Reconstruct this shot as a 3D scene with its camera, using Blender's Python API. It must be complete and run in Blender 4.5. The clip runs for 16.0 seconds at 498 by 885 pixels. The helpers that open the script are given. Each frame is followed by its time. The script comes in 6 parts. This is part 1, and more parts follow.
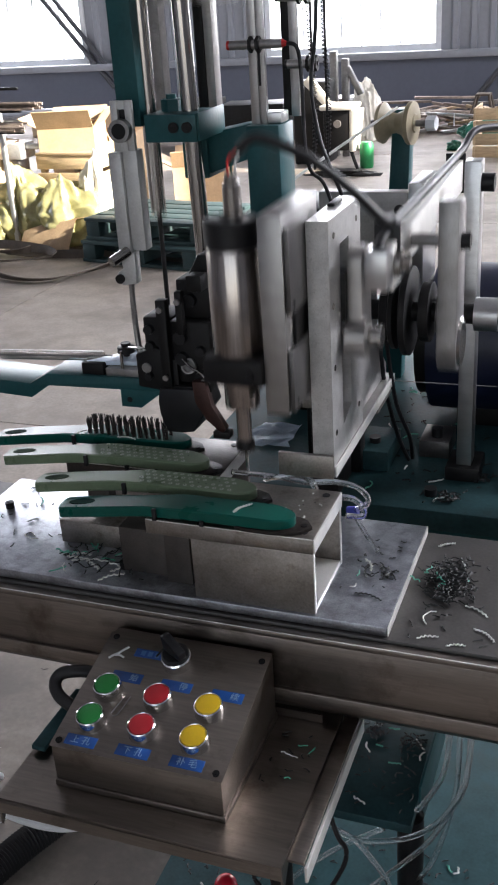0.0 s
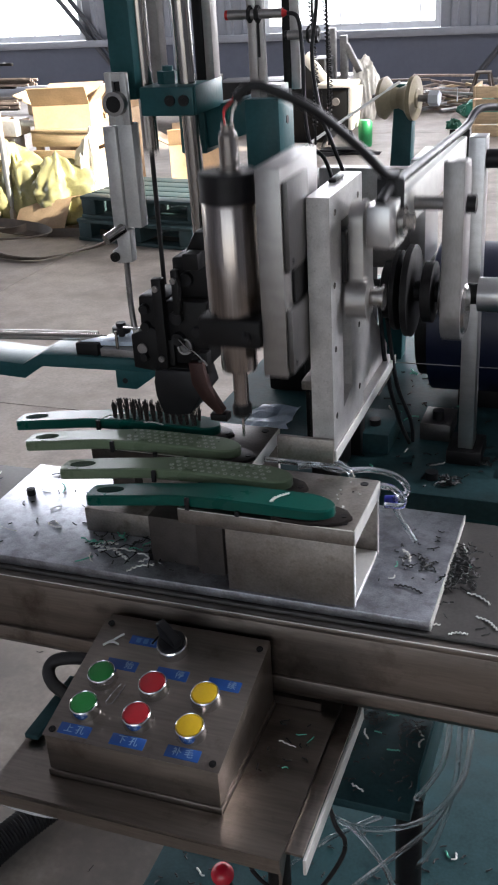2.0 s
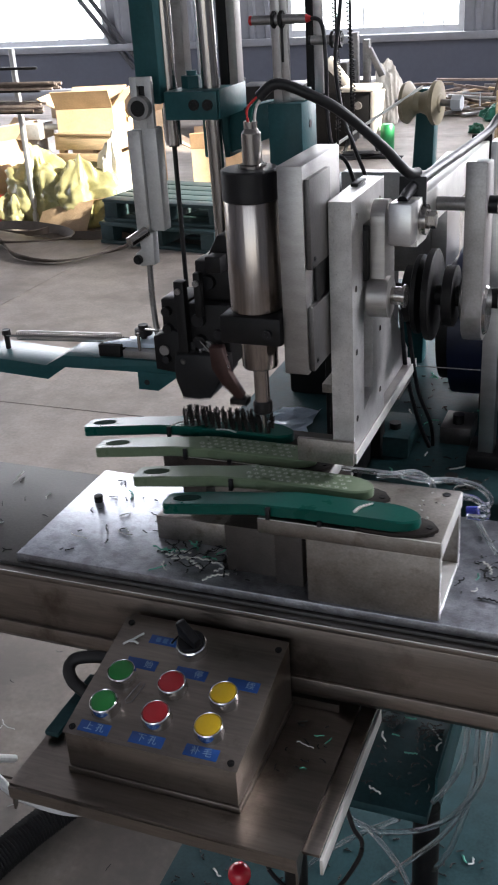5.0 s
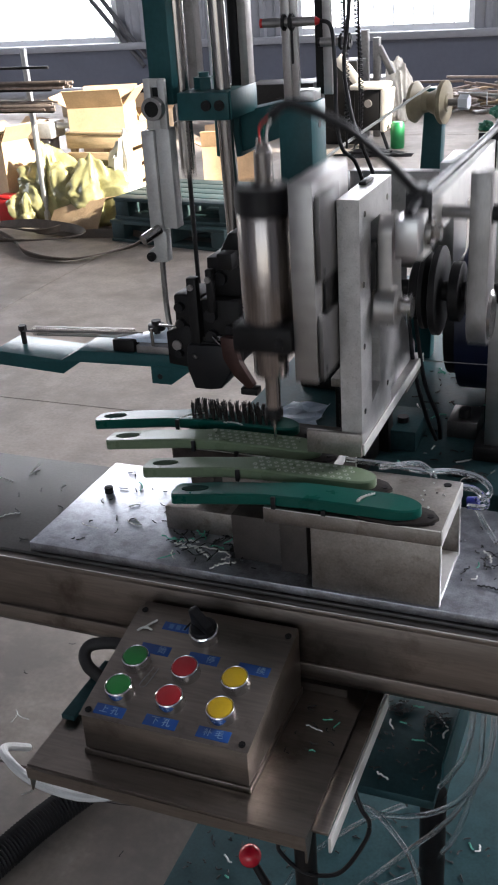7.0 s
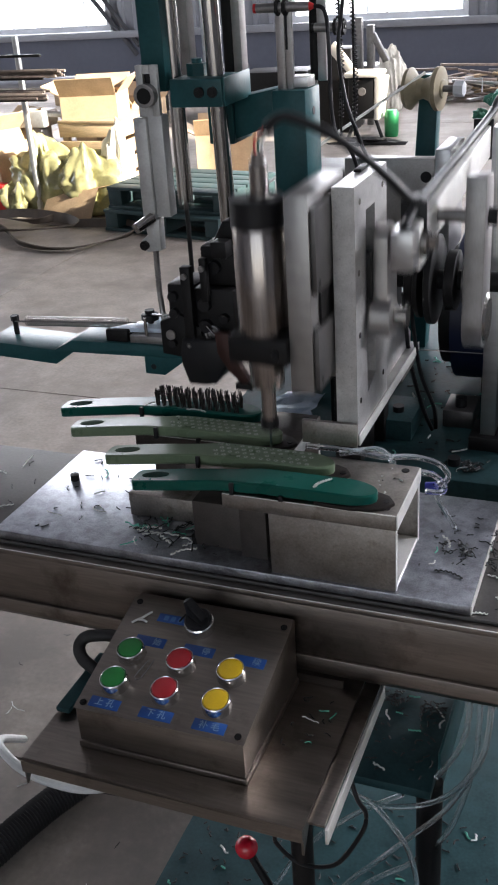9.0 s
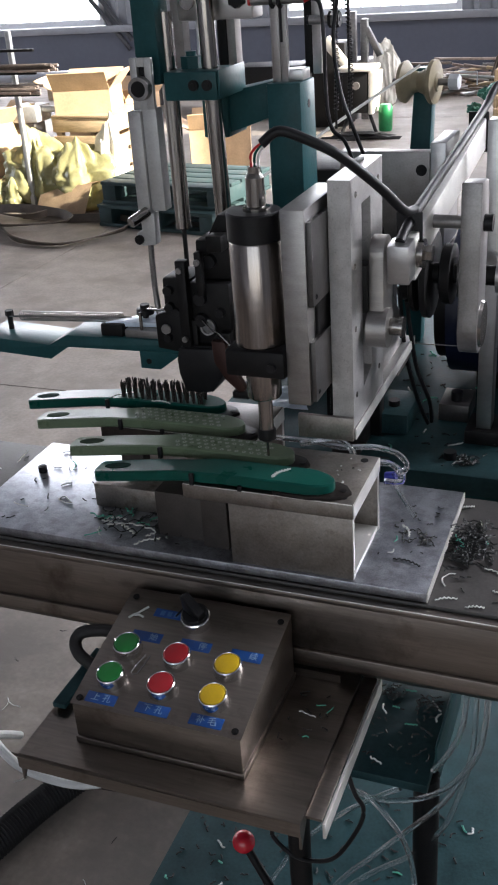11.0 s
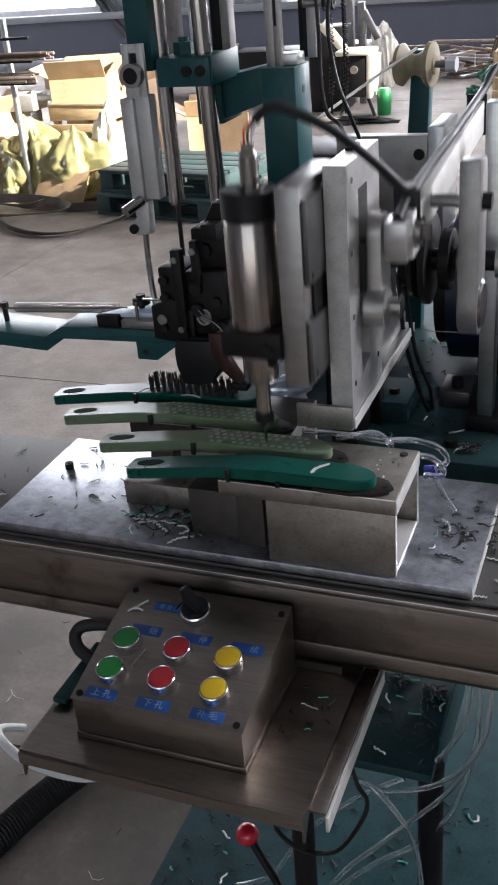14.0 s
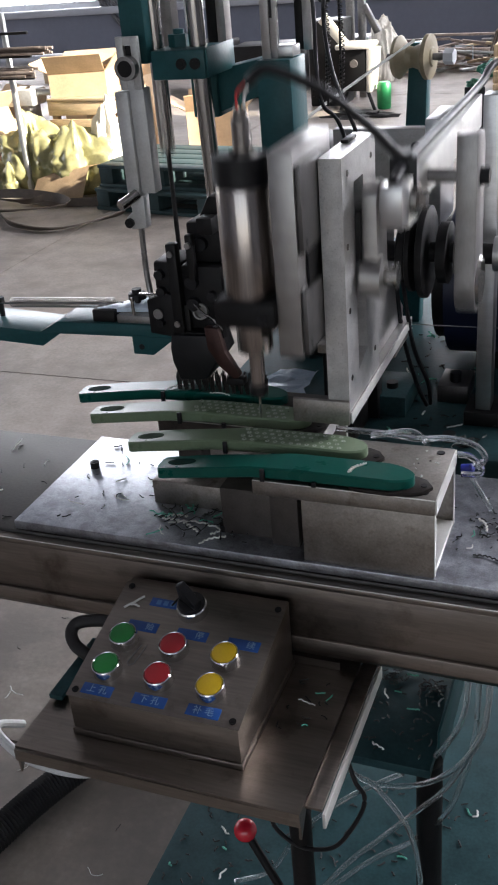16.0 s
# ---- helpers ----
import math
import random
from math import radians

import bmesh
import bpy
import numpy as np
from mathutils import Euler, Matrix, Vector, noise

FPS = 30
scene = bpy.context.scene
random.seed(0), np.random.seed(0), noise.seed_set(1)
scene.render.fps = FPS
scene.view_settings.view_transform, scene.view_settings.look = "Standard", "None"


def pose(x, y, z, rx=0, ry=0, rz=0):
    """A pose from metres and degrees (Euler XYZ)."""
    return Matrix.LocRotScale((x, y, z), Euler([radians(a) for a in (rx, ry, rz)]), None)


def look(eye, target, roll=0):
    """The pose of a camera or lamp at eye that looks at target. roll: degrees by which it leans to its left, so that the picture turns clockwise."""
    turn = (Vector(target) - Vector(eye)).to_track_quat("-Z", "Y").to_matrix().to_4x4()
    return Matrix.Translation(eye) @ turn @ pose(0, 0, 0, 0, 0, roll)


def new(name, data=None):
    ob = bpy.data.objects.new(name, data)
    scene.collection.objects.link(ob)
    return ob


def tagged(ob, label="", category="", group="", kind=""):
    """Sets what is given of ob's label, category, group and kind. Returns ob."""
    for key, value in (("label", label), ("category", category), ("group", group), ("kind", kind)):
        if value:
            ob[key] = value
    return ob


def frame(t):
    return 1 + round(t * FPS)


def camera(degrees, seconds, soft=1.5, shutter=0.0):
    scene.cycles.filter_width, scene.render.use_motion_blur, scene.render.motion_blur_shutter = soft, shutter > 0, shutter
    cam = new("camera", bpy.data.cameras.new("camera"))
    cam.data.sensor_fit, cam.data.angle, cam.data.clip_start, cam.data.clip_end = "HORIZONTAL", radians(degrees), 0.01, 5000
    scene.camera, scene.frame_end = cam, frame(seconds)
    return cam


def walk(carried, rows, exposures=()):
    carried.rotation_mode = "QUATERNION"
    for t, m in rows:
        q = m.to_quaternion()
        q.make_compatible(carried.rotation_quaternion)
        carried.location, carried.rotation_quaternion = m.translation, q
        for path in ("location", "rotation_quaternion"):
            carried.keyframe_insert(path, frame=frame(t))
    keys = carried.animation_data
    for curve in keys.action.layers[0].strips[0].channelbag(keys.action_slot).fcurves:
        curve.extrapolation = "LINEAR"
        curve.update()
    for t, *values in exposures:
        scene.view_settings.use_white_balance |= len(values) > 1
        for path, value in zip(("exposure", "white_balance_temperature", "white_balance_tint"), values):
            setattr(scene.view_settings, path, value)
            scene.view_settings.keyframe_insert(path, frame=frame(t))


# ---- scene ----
cam = camera(28.0, 16.0, 2.0, 0.6)
PATH = [
    (0, (0.351, -0.795, 1.398), (-0.315, 0.899, 0.569), -3.8),
    (0.5, (0.348, -0.788, 1.395), (-0.314, 0.901, 0.551), -3.7),
    (1, (0.346, -0.781, 1.393), (-0.314, 0.901, 0.536), -3.9),
    (1.5, (0.343, -0.778, 1.391), (-0.316, 0.903, 0.529), -3.8),
    (2, (0.341, -0.773, 1.39), (-0.315, 0.907, 0.525), -3.6),
    (2.5, (0.338, -0.771, 1.39), (-0.317, 0.91, 0.527), -3.3),
    (3, (0.339, -0.771, 1.391), (-0.321, 0.908, 0.529), -3.4),
    (3.5, (0.339, -0.772, 1.391), (-0.324, 0.907, 0.529), -3.4),
    (4, (0.337, -0.771, 1.39), (-0.332, 0.905, 0.529), -3.4),
    (6.5, (0.352, -0.803, 1.397), (-0.366, 0.858, 0.546), -4.0),
    (7, (0.352, -0.806, 1.398), (-0.359, 0.854, 0.539), -3.9),
    (7.5, (0.353, -0.805, 1.397), (-0.353, 0.856, 0.533), -4.0),
    (8, (0.352, -0.798, 1.395), (-0.347, 0.861, 0.523), -4.1),
    (8.5, (0.352, -0.797, 1.395), (-0.345, 0.86, 0.517), -4.1),
    (9, (0.349, -0.799, 1.395), (-0.35, 0.856, 0.517), -4.0),
    (9.5, (0.348, -0.802, 1.395), (-0.345, 0.857, 0.518), -3.8),
    (12, (0.345, -0.794, 1.392), (-0.343, 0.855, 0.492), -4.3),
    (12.5, (0.344, -0.793, 1.392), (-0.348, 0.851, 0.489), -4.5),
    (13, (0.345, -0.792, 1.391), (-0.353, 0.85, 0.488), -4.5),
    (13.5, (0.347, -0.789, 1.391), (-0.35, 0.852, 0.484), -4.7),
    (14, (0.347, -0.785, 1.391), (-0.344, 0.857, 0.481), -4.9),
    (14.5, (0.346, -0.778, 1.389), (-0.338, 0.862, 0.473), -4.9),
    (15, (0.347, -0.777, 1.389), (-0.338, 0.862, 0.469), -4.9),
    (15.5, (0.347, -0.776, 1.388), (-0.34, 0.861, 0.468), -4.9),
    (16, (0.35, -0.779, 1.388), (-0.342, 0.857, 0.47), -5.1),
]
walk(cam, [(t, look(eye, target, roll)) for t, eye, target, roll in PATH], [(0.0, 2.25), (4.0, 2.2), (9.0, 2.12), (16.0, 2.1)])

# ---------- world, sun, sky light ----------
def make_world():
    w = bpy.data.worlds.new("sky_world")
    scene.world = w
    w.use_nodes = True
    nt = w.node_tree
    bg = nt.nodes["Background"]
    sky = nt.nodes.new("ShaderNodeTexSky")
    sky.sky_type = "NISHITA"
    sky.sun_disc = False
    sky.sun_elevation = radians(25.1)
    sky.sun_rotation = radians(97.1)
    nt.links.new(sky.outputs[0], bg.inputs[0])
    bg.inputs[1].default_value = 0.05


make_world()
sun_data = bpy.data.lights.new("sun", "SUN")
sun_data.energy, sun_data.angle, sun_data.color = 5.0, radians(0.5), (1.0, 0.94, 0.82)
sun = new("sun", sun_data)
sun.matrix_world = look((20.0, -2.5, 9.43), (0.0, 0.0, 0.0))


def area_light(name, at, target, w, h, watts, color=(0.86, 0.93, 1.0)):
    d = bpy.data.lights.new(name, "AREA")
    d.shape, d.size, d.size_y, d.energy, d.color = "RECTANGLE", w, h, watts, color
    o = new(name, d)
    o.matrix_world = look(at, target)
    return o


SKY_TINT = (0.9, 0.905, 0.99)
area_light("window_light_back", (-2.7, 10.85, 2.85), (-2.7, 0, 1.5), 1.9, 4.2, 54, SKY_TINT)
area_light("window_light_back", (-7.9, 10.85, 2.85), (-7.9, 0, 1.5), 3.4, 4.2, 96, SKY_TINT)
# Lamp for an added out-of-view window that right-hand faces reflect.
area_light("window_light_back", (2.3, 10.85, 2.85), (2.3, 0, 1.5), 3.9, 4.2, 100, SKY_TINT)
# Fill added on the unseen west side.
area_light("fill_light_west", (-9.95, 4.0, 2.0), (0, 4.0, 0.9), 6.0, 2.4, 32, SKY_TINT)
# Fill added at the unseen east gap to brighten right-hand faces.
area_light("fill_light_east", (6.95, 4.7, 5.0), (0, 1.0, 0.9), 3.3, 1.4, 290, SKY_TINT)
# Fill added behind the camera to brighten front faces.
area_light("fill_light_south", (1.5, -7.95, 2.0), (1.0, 0, 0.9), 7.0, 2.4, 20, SKY_TINT)


# ---------- materials ----------
def mat(name, base, rough=0.5, metal=0.0, var=0.18, scale=30.0, bump=0.1, bscale=250.0, stretch=(1, 1, 1), stain=None, stain_at=0.55,
        rvar=0.1, island=0.0, trans=0.0, emit=0.0, spec=0.5, coat=0.0, sscale=0.0):
    m = bpy.data.materials.new(name)
    m.use_nodes = True
    nt = m.node_tree
    L, N = nt.links.new, nt.nodes.new
    p = nt.nodes["Principled BSDF"]
    tc = N("ShaderNodeTexCoord")
    mp = N("ShaderNodeMapping")
    mp.inputs["Scale"].default_value = stretch
    L(tc.outputs["Object"], mp.inputs["Vector"])
    n1 = N("ShaderNodeTexNoise")
    n1.inputs["Scale"].default_value, n1.inputs["Detail"].default_value = scale, 6
    L(mp.outputs[0], n1.inputs["Vector"])
    ramp = N("ShaderNodeValToRGB")
    ramp.color_ramp.elements[0].position, ramp.color_ramp.elements[1].position = 0.34, 0.66
    ramp.color_ramp.elements[0].color = (*[c * (1 - var) for c in base], 1)
    ramp.color_ramp.elements[1].color = (*[min(1, c * (1 + var)) for c in base], 1)
    n3 = N("ShaderNodeTexNoise")
    n3.inputs["Scale"].default_value, n3.inputs["Detail"].default_value = scale * 9, 5
    L(mp.outputs[0], n3.inputs["Vector"])
    blend = N("ShaderNodeMix")
    blend.inputs[0].default_value = 0.38
    L(n1.outputs[0], blend.inputs[2])
    L(n3.outputs[0], blend.inputs[3])
    L(blend.outputs[0], ramp.inputs[0])
    col = ramp.outputs[0]
    if stain:
        n2 = N("ShaderNodeTexNoise")
        n2.inputs["Scale"].default_value, n2.inputs["Detail"].default_value, n2.inputs["Roughness"].default_value = sscale or scale * 0.28, 8, 0.65
        L(tc.outputs["Object"], n2.inputs["Vector"])
        r2 = N("ShaderNodeValToRGB")
        r2.color_ramp.elements[0].position, r2.color_ramp.elements[1].position = stain_at, stain_at + 0.16
        L(n2.outputs[0], r2.inputs[0])
        mx = N("ShaderNodeMix")
        mx.data_type = "RGBA"
        L(r2.outputs[0], mx.inputs[0])
        L(col, mx.inputs[6])
        mx.inputs[7].default_value = (*stain, 1)
        col = mx.outputs[2]
    if island:
        info = N("ShaderNodeObjectInfo")
        hs = N("ShaderNodeHueSaturation")
        mr = N("ShaderNodeMapRange")
        mr.inputs[3].default_value, mr.inputs[4].default_value = 1 - island, 1 + island
        L(info.outputs["Random"], mr.inputs[0])
        L(mr.outputs[0], hs.inputs["Value"])
        L(col, hs.inputs["Color"])
        col = hs.outputs[0]
    L(col, p.inputs["Base Color"])
    p.inputs["Metallic"].default_value = metal
    p.inputs["Specular IOR Level"].default_value = spec
    p.inputs["Transmission Weight"].default_value = trans
    p.inputs["Coat Weight"].default_value = coat
    if emit:
        p.inputs["Emission Color"].default_value, p.inputs["Emission Strength"].default_value = (*base, 1), emit
    rr = N("ShaderNodeMapRange")
    rr.inputs[3].default_value, rr.inputs[4].default_value = max(0.02, rough - rvar), min(1, rough + rvar)
    L(n1.outputs[0], rr.inputs[0])
    L(rr.outputs[0], p.inputs["Roughness"])
    if bump:
        nb = N("ShaderNodeTexNoise")
        nb.inputs["Scale"].default_value, nb.inputs["Detail"].default_value = bscale, 4
        L(mp.outputs[0], nb.inputs["Vector"])
        b = N("ShaderNodeBump")
        b.inputs["Strength"].default_value, b.inputs["Distance"].default_value = bump, 0.002
        L(nb.outputs[0], b.inputs["Height"])
        L(b.outputs[0], p.inputs["Normal"])
    return m


STEEL_SHEET = mat("stainless_sheet", (0.25, 0.22, 0.196), 0.34, 1.0, 0.22, 14, 0.05, 300, (0.25, 3, 3), (0.14, 0.115, 0.096), 0.54, 0.12, sscale=16)
STEEL_COVER = mat("brushed_cover_sheet", (0.25, 0.219, 0.192), 0.4, 1.0, 0.2, 14, 0.05, 300, (0.25, 3, 3), (0.15, 0.122, 0.1), 0.56, 0.12, sscale=22)
STEEL_TOP = mat("worn_steel_plate", (0.37, 0.385, 0.42), 0.4, 1.0, 0.32, 60, 0.16, 220, (1, 1, 1), (0.26, 0.265, 0.285), 0.5, 0.16, sscale=75)
STEEL_GROUND = mat("ground_steel", (0.40, 0.385, 0.37), 0.46, 1.0, 0.14, 40, 0.06, 400, (0.4, 1, 4), (0.28, 0.25, 0.22), 0.6, 0.1)
STEEL_STAINED = mat("stained_steel", (0.31, 0.285, 0.26), 0.45, 1.0, 0.25, 45, 0.1, 250, (1, 1, 1), (0.12, 0.09, 0.07), 0.55, 0.12, sscale=24)
STEEL_MILLED = mat("milled_aluminium", (0.56, 0.55, 0.54), 0.4, 0.75, 0.16, 70, 0.05, 1100, (1, 1, 1), (0.4, 0.39, 0.38), 0.56, 0.1, sscale=320)
STEEL_BRIGHT = mat("bright_edge_and_sheen", (0.80, 0.79, 0.75), 0.5, 0.7, 0.08, 60, 0.05, 400, rvar=0.1)
ALU = mat("pale_aluminium", (0.52, 0.52, 0.52), 0.34, 1.0, 0.1, 40, 0.08, 300, (1, 1, 3), (0.45, 0.44, 0.42), 0.62, 0.1)
CHROME = mat("polished_steel", (0.34, 0.32, 0.3), 0.2, 1.0, 0.06, 40, 0.03, 400, (1, 1, 0.05), None, 0.6, 0.06)
# Upright streaks and brown tone paint reflections into the barrel's colour.
SPINDLE = mat("reflection_streaked_steel", (0.29, 0.26, 0.24), 0.2, 1.0, 0.3, 60, 0.04, 400, (1, 1, 0.04), (0.22, 0.18, 0.15), 0.56, 0.08, sscale=40)
MOUNT = mat("dull_aluminium", (0.36, 0.35, 0.34), 0.42, 1.0, 0.14, 40, 0.1, 300, (1, 1, 3), (0.2, 0.19, 0.18), 0.6, 0.1)
TABLE_TOP = mat("greasy_table_steel", (0.13, 0.124, 0.12), 0.62, 1.0, 0.18, 30, 0.08, 260, (1, 1, 1), (0.15, 0.135, 0.125), 0.54, 0.14, sscale=14)
# Darker and browner than the front fixture's top.
DARK_TOP = mat("dark_brown_steel_top", (0.085, 0.075, 0.068), 0.38, 0.8, 0.3, 45, 0.1, 250, (1, 1, 1), (0.045, 0.036, 0.03), 0.52, 0.12, sscale=24)
# Near-black brown: shade of the recesses under the fixtures, and floor cracks.
RECESS = mat("recess_shade_and_crack", (0.075, 0.066, 0.06), 0.5, 0.6, 0.25, 50, 0.1, 250)
PALLET = mat("faded_teal_paint", (0.02, 0.045, 0.046), 0.65, 0, 0.3, 18, 0.2, 120, stain=(0.06, 0.065, 0.06), stain_at=0.56)
DARK_STEEL = mat("blackened_steel", (0.009, 0.0085, 0.0088), 0.5, 0.0, 0.35, 60, 0.15, 250, stain=(0.026, 0.022, 0.02), stain_at=0.62, sscale=30, spec=0.22)
BEARING = mat("dull_bearing_steel", (0.115, 0.11, 0.108), 0.42, 0.8, 0.2, 50, 0.1, 250)
GREY_STEEL = mat("dull_grey_steel", (0.27, 0.26, 0.255), 0.4, 0.75, 0.2, 50, 0.1, 250, stain=(0.1, 0.09, 0.085), stain_at=0.58)
BRACE = mat("dark_brace_paint", (0.07, 0.072, 0.08), 0.55, 0, 0.2, 8, 0.1, 60)
BLACK = mat("black_plastic", (0.011, 0.011, 0.0125), 0.42, 0, 0.3, 60, 0.05, 300, spec=0.28)
BEZEL = mat("bright_chrome", (0.78, 0.78, 0.77), 0.14, 1.0, 0.04, 40, 0.02)
INK_DIM = mat("faded_ink", (0.06, 0.16, 0.36), 0.5, 0, 0.05, 60, 0)
RUBBER = mat("black_rubber", (0.016, 0.015, 0.015), 0.6, 0, 0.3, 60, 0.12, 300)
GREEN_PAINT = mat("teal_machine_paint", (0.019, 0.076, 0.082), 0.36, 0, 0.16, 25, 0.12, 180, stain=(0.014, 0.055, 0.06), stain_at=0.62, spec=0.18)
GREEN_DECK = mat("teal_painted_deck", (0.02, 0.056, 0.061), 0.55, 0, 0.28, 22, 0.15, 160, stain=(0.03, 0.05, 0.05), stain_at=0.6, spec=0.2)
BRUSH_GREEN = mat("green_plastic", (0.005, 0.078, 0.06), 0.3, 0, 0.1, 30, 0.04, 300, spec=0.2)
BRUSH_PALE = mat("pale_green_plastic", (0.15, 0.2, 0.125), 0.3, 0, 0.1, 30, 0.04, 300, spec=0.22)
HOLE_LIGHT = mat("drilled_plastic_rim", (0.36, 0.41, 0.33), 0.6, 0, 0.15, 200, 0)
# Dark green that paints the shade inside drilled holes and hanging slots.
HOLE_SHADE = mat("hole_shade_green", (0.05, 0.075, 0.05), 0.9, 0, 0.15, 200, 0, spec=0.1)
# Near-black green for the shade inside the hanging slot.
SLOT_SHADE = mat("slot_shade_green", (0.006, 0.03, 0.024), 0.9, 0, 0.15, 200, 0, spec=0.1)
ZINC = mat("zinc_plated_steel", (0.50, 0.50, 0.49), 0.5, 0.45, 0.14, 40, 0.1, 200, stain=(0.32, 0.31, 0.3), stain_at=0.58, sscale=30)
NEST = mat("dark_brown_nest", (0.02, 0.016, 0.014), 0.5, 0, 0.3, 60, 0.12, 250, spec=0.2)
BRISTLE = mat("black_bristle", (0.02, 0.018, 0.016), 0.5, 0, 0.4, 80, 0)
WHITE_CURL = mat("white_shaving", (0.72, 0.73, 0.69), 0.6, 0, 0.12, 80, 0)
GREEN_CURL = mat("green_shaving", (0.1, 0.42, 0.3), 0.55, 0, 0.2, 80, 0)
DARK_CHIP = mat("dark_chip", (0.012, 0.014, 0.014), 0.6, 0, 0.4, 80, 0)
BTN_GREEN = mat("green_button", (0.012, 0.19, 0.035), 0.38, 0, 0.06, 40, 0.02)
BTN_RED = mat("red_button", (0.37, 0.012, 0.02), 0.38, 0, 0.06, 40, 0.02)
BTN_YELLOW = mat("yellow_button", (0.62, 0.40, 0.012), 0.38, 0, 0.06, 40, 0.02)
LABEL_BLUE = mat("blue_label", (0.008, 0.062, 0.25), 0.35, 0, 0.1, 60, 0.02)
INK = mat("pale_ink", (0.2, 0.31, 0.47), 0.5, 0, 0.05, 60, 0)
RED_BALL = mat("red_ball_plastic", (0.55, 0.012, 0.03), 0.22, 0, 0.05, 40, 0.02, coat=0.4)
RED = mat("red_plastic", (0.5, 0.02, 0.02), 0.4, 0, 0.1, 40, 0)
HOSE = mat("clear_hose", (0.93, 0.96, 0.97), 0.08, 0, 0.03, 40, 0, trans=0.95, rvar=0.04)
CABLE_W = mat("white_cable", (0.7, 0.7, 0.68), 0.5, 0, 0.1, 50, 0.05)
BLUE = mat("blue_fitting", (0.02, 0.03, 0.28), 0.4, 0, 0.1, 50, 0)
CONCRETE = mat("concrete_floor", (0.275, 0.235, 0.2), 0.64, 0, 0.26, 9.0, 0.3, 60, stain=(0.18, 0.154, 0.132), stain_at=0.47, sscale=2.4)
WALL_BLUE = mat("slate_blue_wall_paint", (0.1, 0.11, 0.145), 0.6, 0, 0.1, 2.0, 0.1, 40, stain=(0.078, 0.086, 0.112), stain_at=0.6)
WALL_GREY = mat("grey_cladding", (0.27, 0.28, 0.31), 0.5, 0.1, 0.1, 2.0, 0.05, 40, stain=(0.2, 0.21, 0.24), stain_at=0.6)
CEIL = mat("grey_roof_sheet", (0.24, 0.245, 0.26), 0.6, 0, 0.1, 2.0, 0.05, 40)
FRAME_W = mat("white_window_frame", (0.7, 0.72, 0.75), 0.5, 0, 0.06, 20, 0.02)
CARD = mat("cardboard", (0.52, 0.37, 0.23), 0.75, 0, 0.14, 10, 0.1, 120, stain=(0.42, 0.29, 0.17), stain_at=0.6)
WOOD = mat("raw_wood", (0.46, 0.34, 0.21), 0.65, 0, 0.25, 12, 0.2, 120, (1, 6, 6), island=0.25)
BAG = mat("olive_plastic_bag", (0.46, 0.43, 0.21), 0.16, 0, 0.2, 6, 0.3, 25, spec=0.8, trans=0.35)
SACK = mat("white_woven_sack", (0.66, 0.62, 0.54), 0.6, 0, 0.12, 15, 0.2, 160)
BELT = mat("old_drive_belt", (0.085, 0.065, 0.05), 0.7, 0, 0.3, 20, 0.2, 120)
SPOOL_M = mat("yellowed_nylon", (0.32, 0.27, 0.175), 0.45, 0, 0.14, 20, 0.1, 120)
SCRAP = mat("scrap_metal", (0.25, 0.2, 0.17), 0.6, 0.4, 0.4, 20, 0.2, 100, island=0.4)
TARP = mat("green_tarpaulin", (0.02, 0.15, 0.1), 0.45, 0, 0.2, 12, 0.1, 80)
PAPER = mat("crumpled_white_foil", (0.66, 0.76, 0.88), 0.3, 0.0, 0.15, 40, 0.3, 60)


# ---------- mesh helpers ----------
def box(bm, x0, x1, y0, y1, z0, z1, bevel=0.0, rot=None, about=None):
    res = bmesh.ops.create_cube(bm, size=1)
    vs = res["verts"]
    c = Vector(((x0 + x1) / 2, (y0 + y1) / 2, (z0 + z1) / 2))
    for v in vs:
        v.co = Vector((v.co.x * (x1 - x0), v.co.y * (y1 - y0), v.co.z * (z1 - z0))) + c
    if bevel:
        es = list({e for v in vs for e in v.link_edges})
        r = bmesh.ops.bevel(bm, geom=es, offset=bevel, segments=2, affect="EDGES", profile=0.5)
        vs = list({v for f in r["faces"] for v in f.verts} | {v for v in vs if v.is_valid})
    if rot is not None:
        bmesh.ops.rotate(bm, verts=vs, cent=about or c, matrix=rot)
    return bm


def cyl(bm, a, b, r, r2=None, seg=24, cap=True):
    a, b = Vector(a), Vector(b)
    d = b - a
    q = d.to_track_quat("Z", "Y").to_matrix().to_4x4()
    bmesh.ops.create_cone(bm, cap_ends=cap, segments=seg, radius1=r, radius2=r if r2 is None else r2, depth=d.length,
                          matrix=Matrix.Translation((a + b) / 2) @ q)
    return bm


def ball(bm, c, r, seg=20):
    bmesh.ops.create_uvsphere(bm, u_segments=seg, v_segments=seg // 2, radius=r, matrix=Matrix.Translation(c))
    return bm


def lathe(bm, a, axis, profile, seg=32):
    """profile: (distance along the axis, radius) pairs."""
    a, axis = Vector(a), Vector(axis).normalized()
    q = axis.to_track_quat("Z", "Y").to_matrix()
    rings = []
    for h, r in profile:
        rings.append([bm.verts.new(a + q @ Vector((max(r, 1e-5) * math.cos(2 * math.pi * k / seg), max(r, 1e-5) * math.sin(2 * math.pi * k / seg), h))) for k in range(seg)])
    for u, v in zip(rings, rings[1:]):
        for k in range(seg):
            bm.faces.new((u[k], u[(k + 1) % seg], v[(k + 1) % seg], v[k]))
    bm.faces.new(rings[0][::-1])
    bm.faces.new(rings[-1])
    return bm


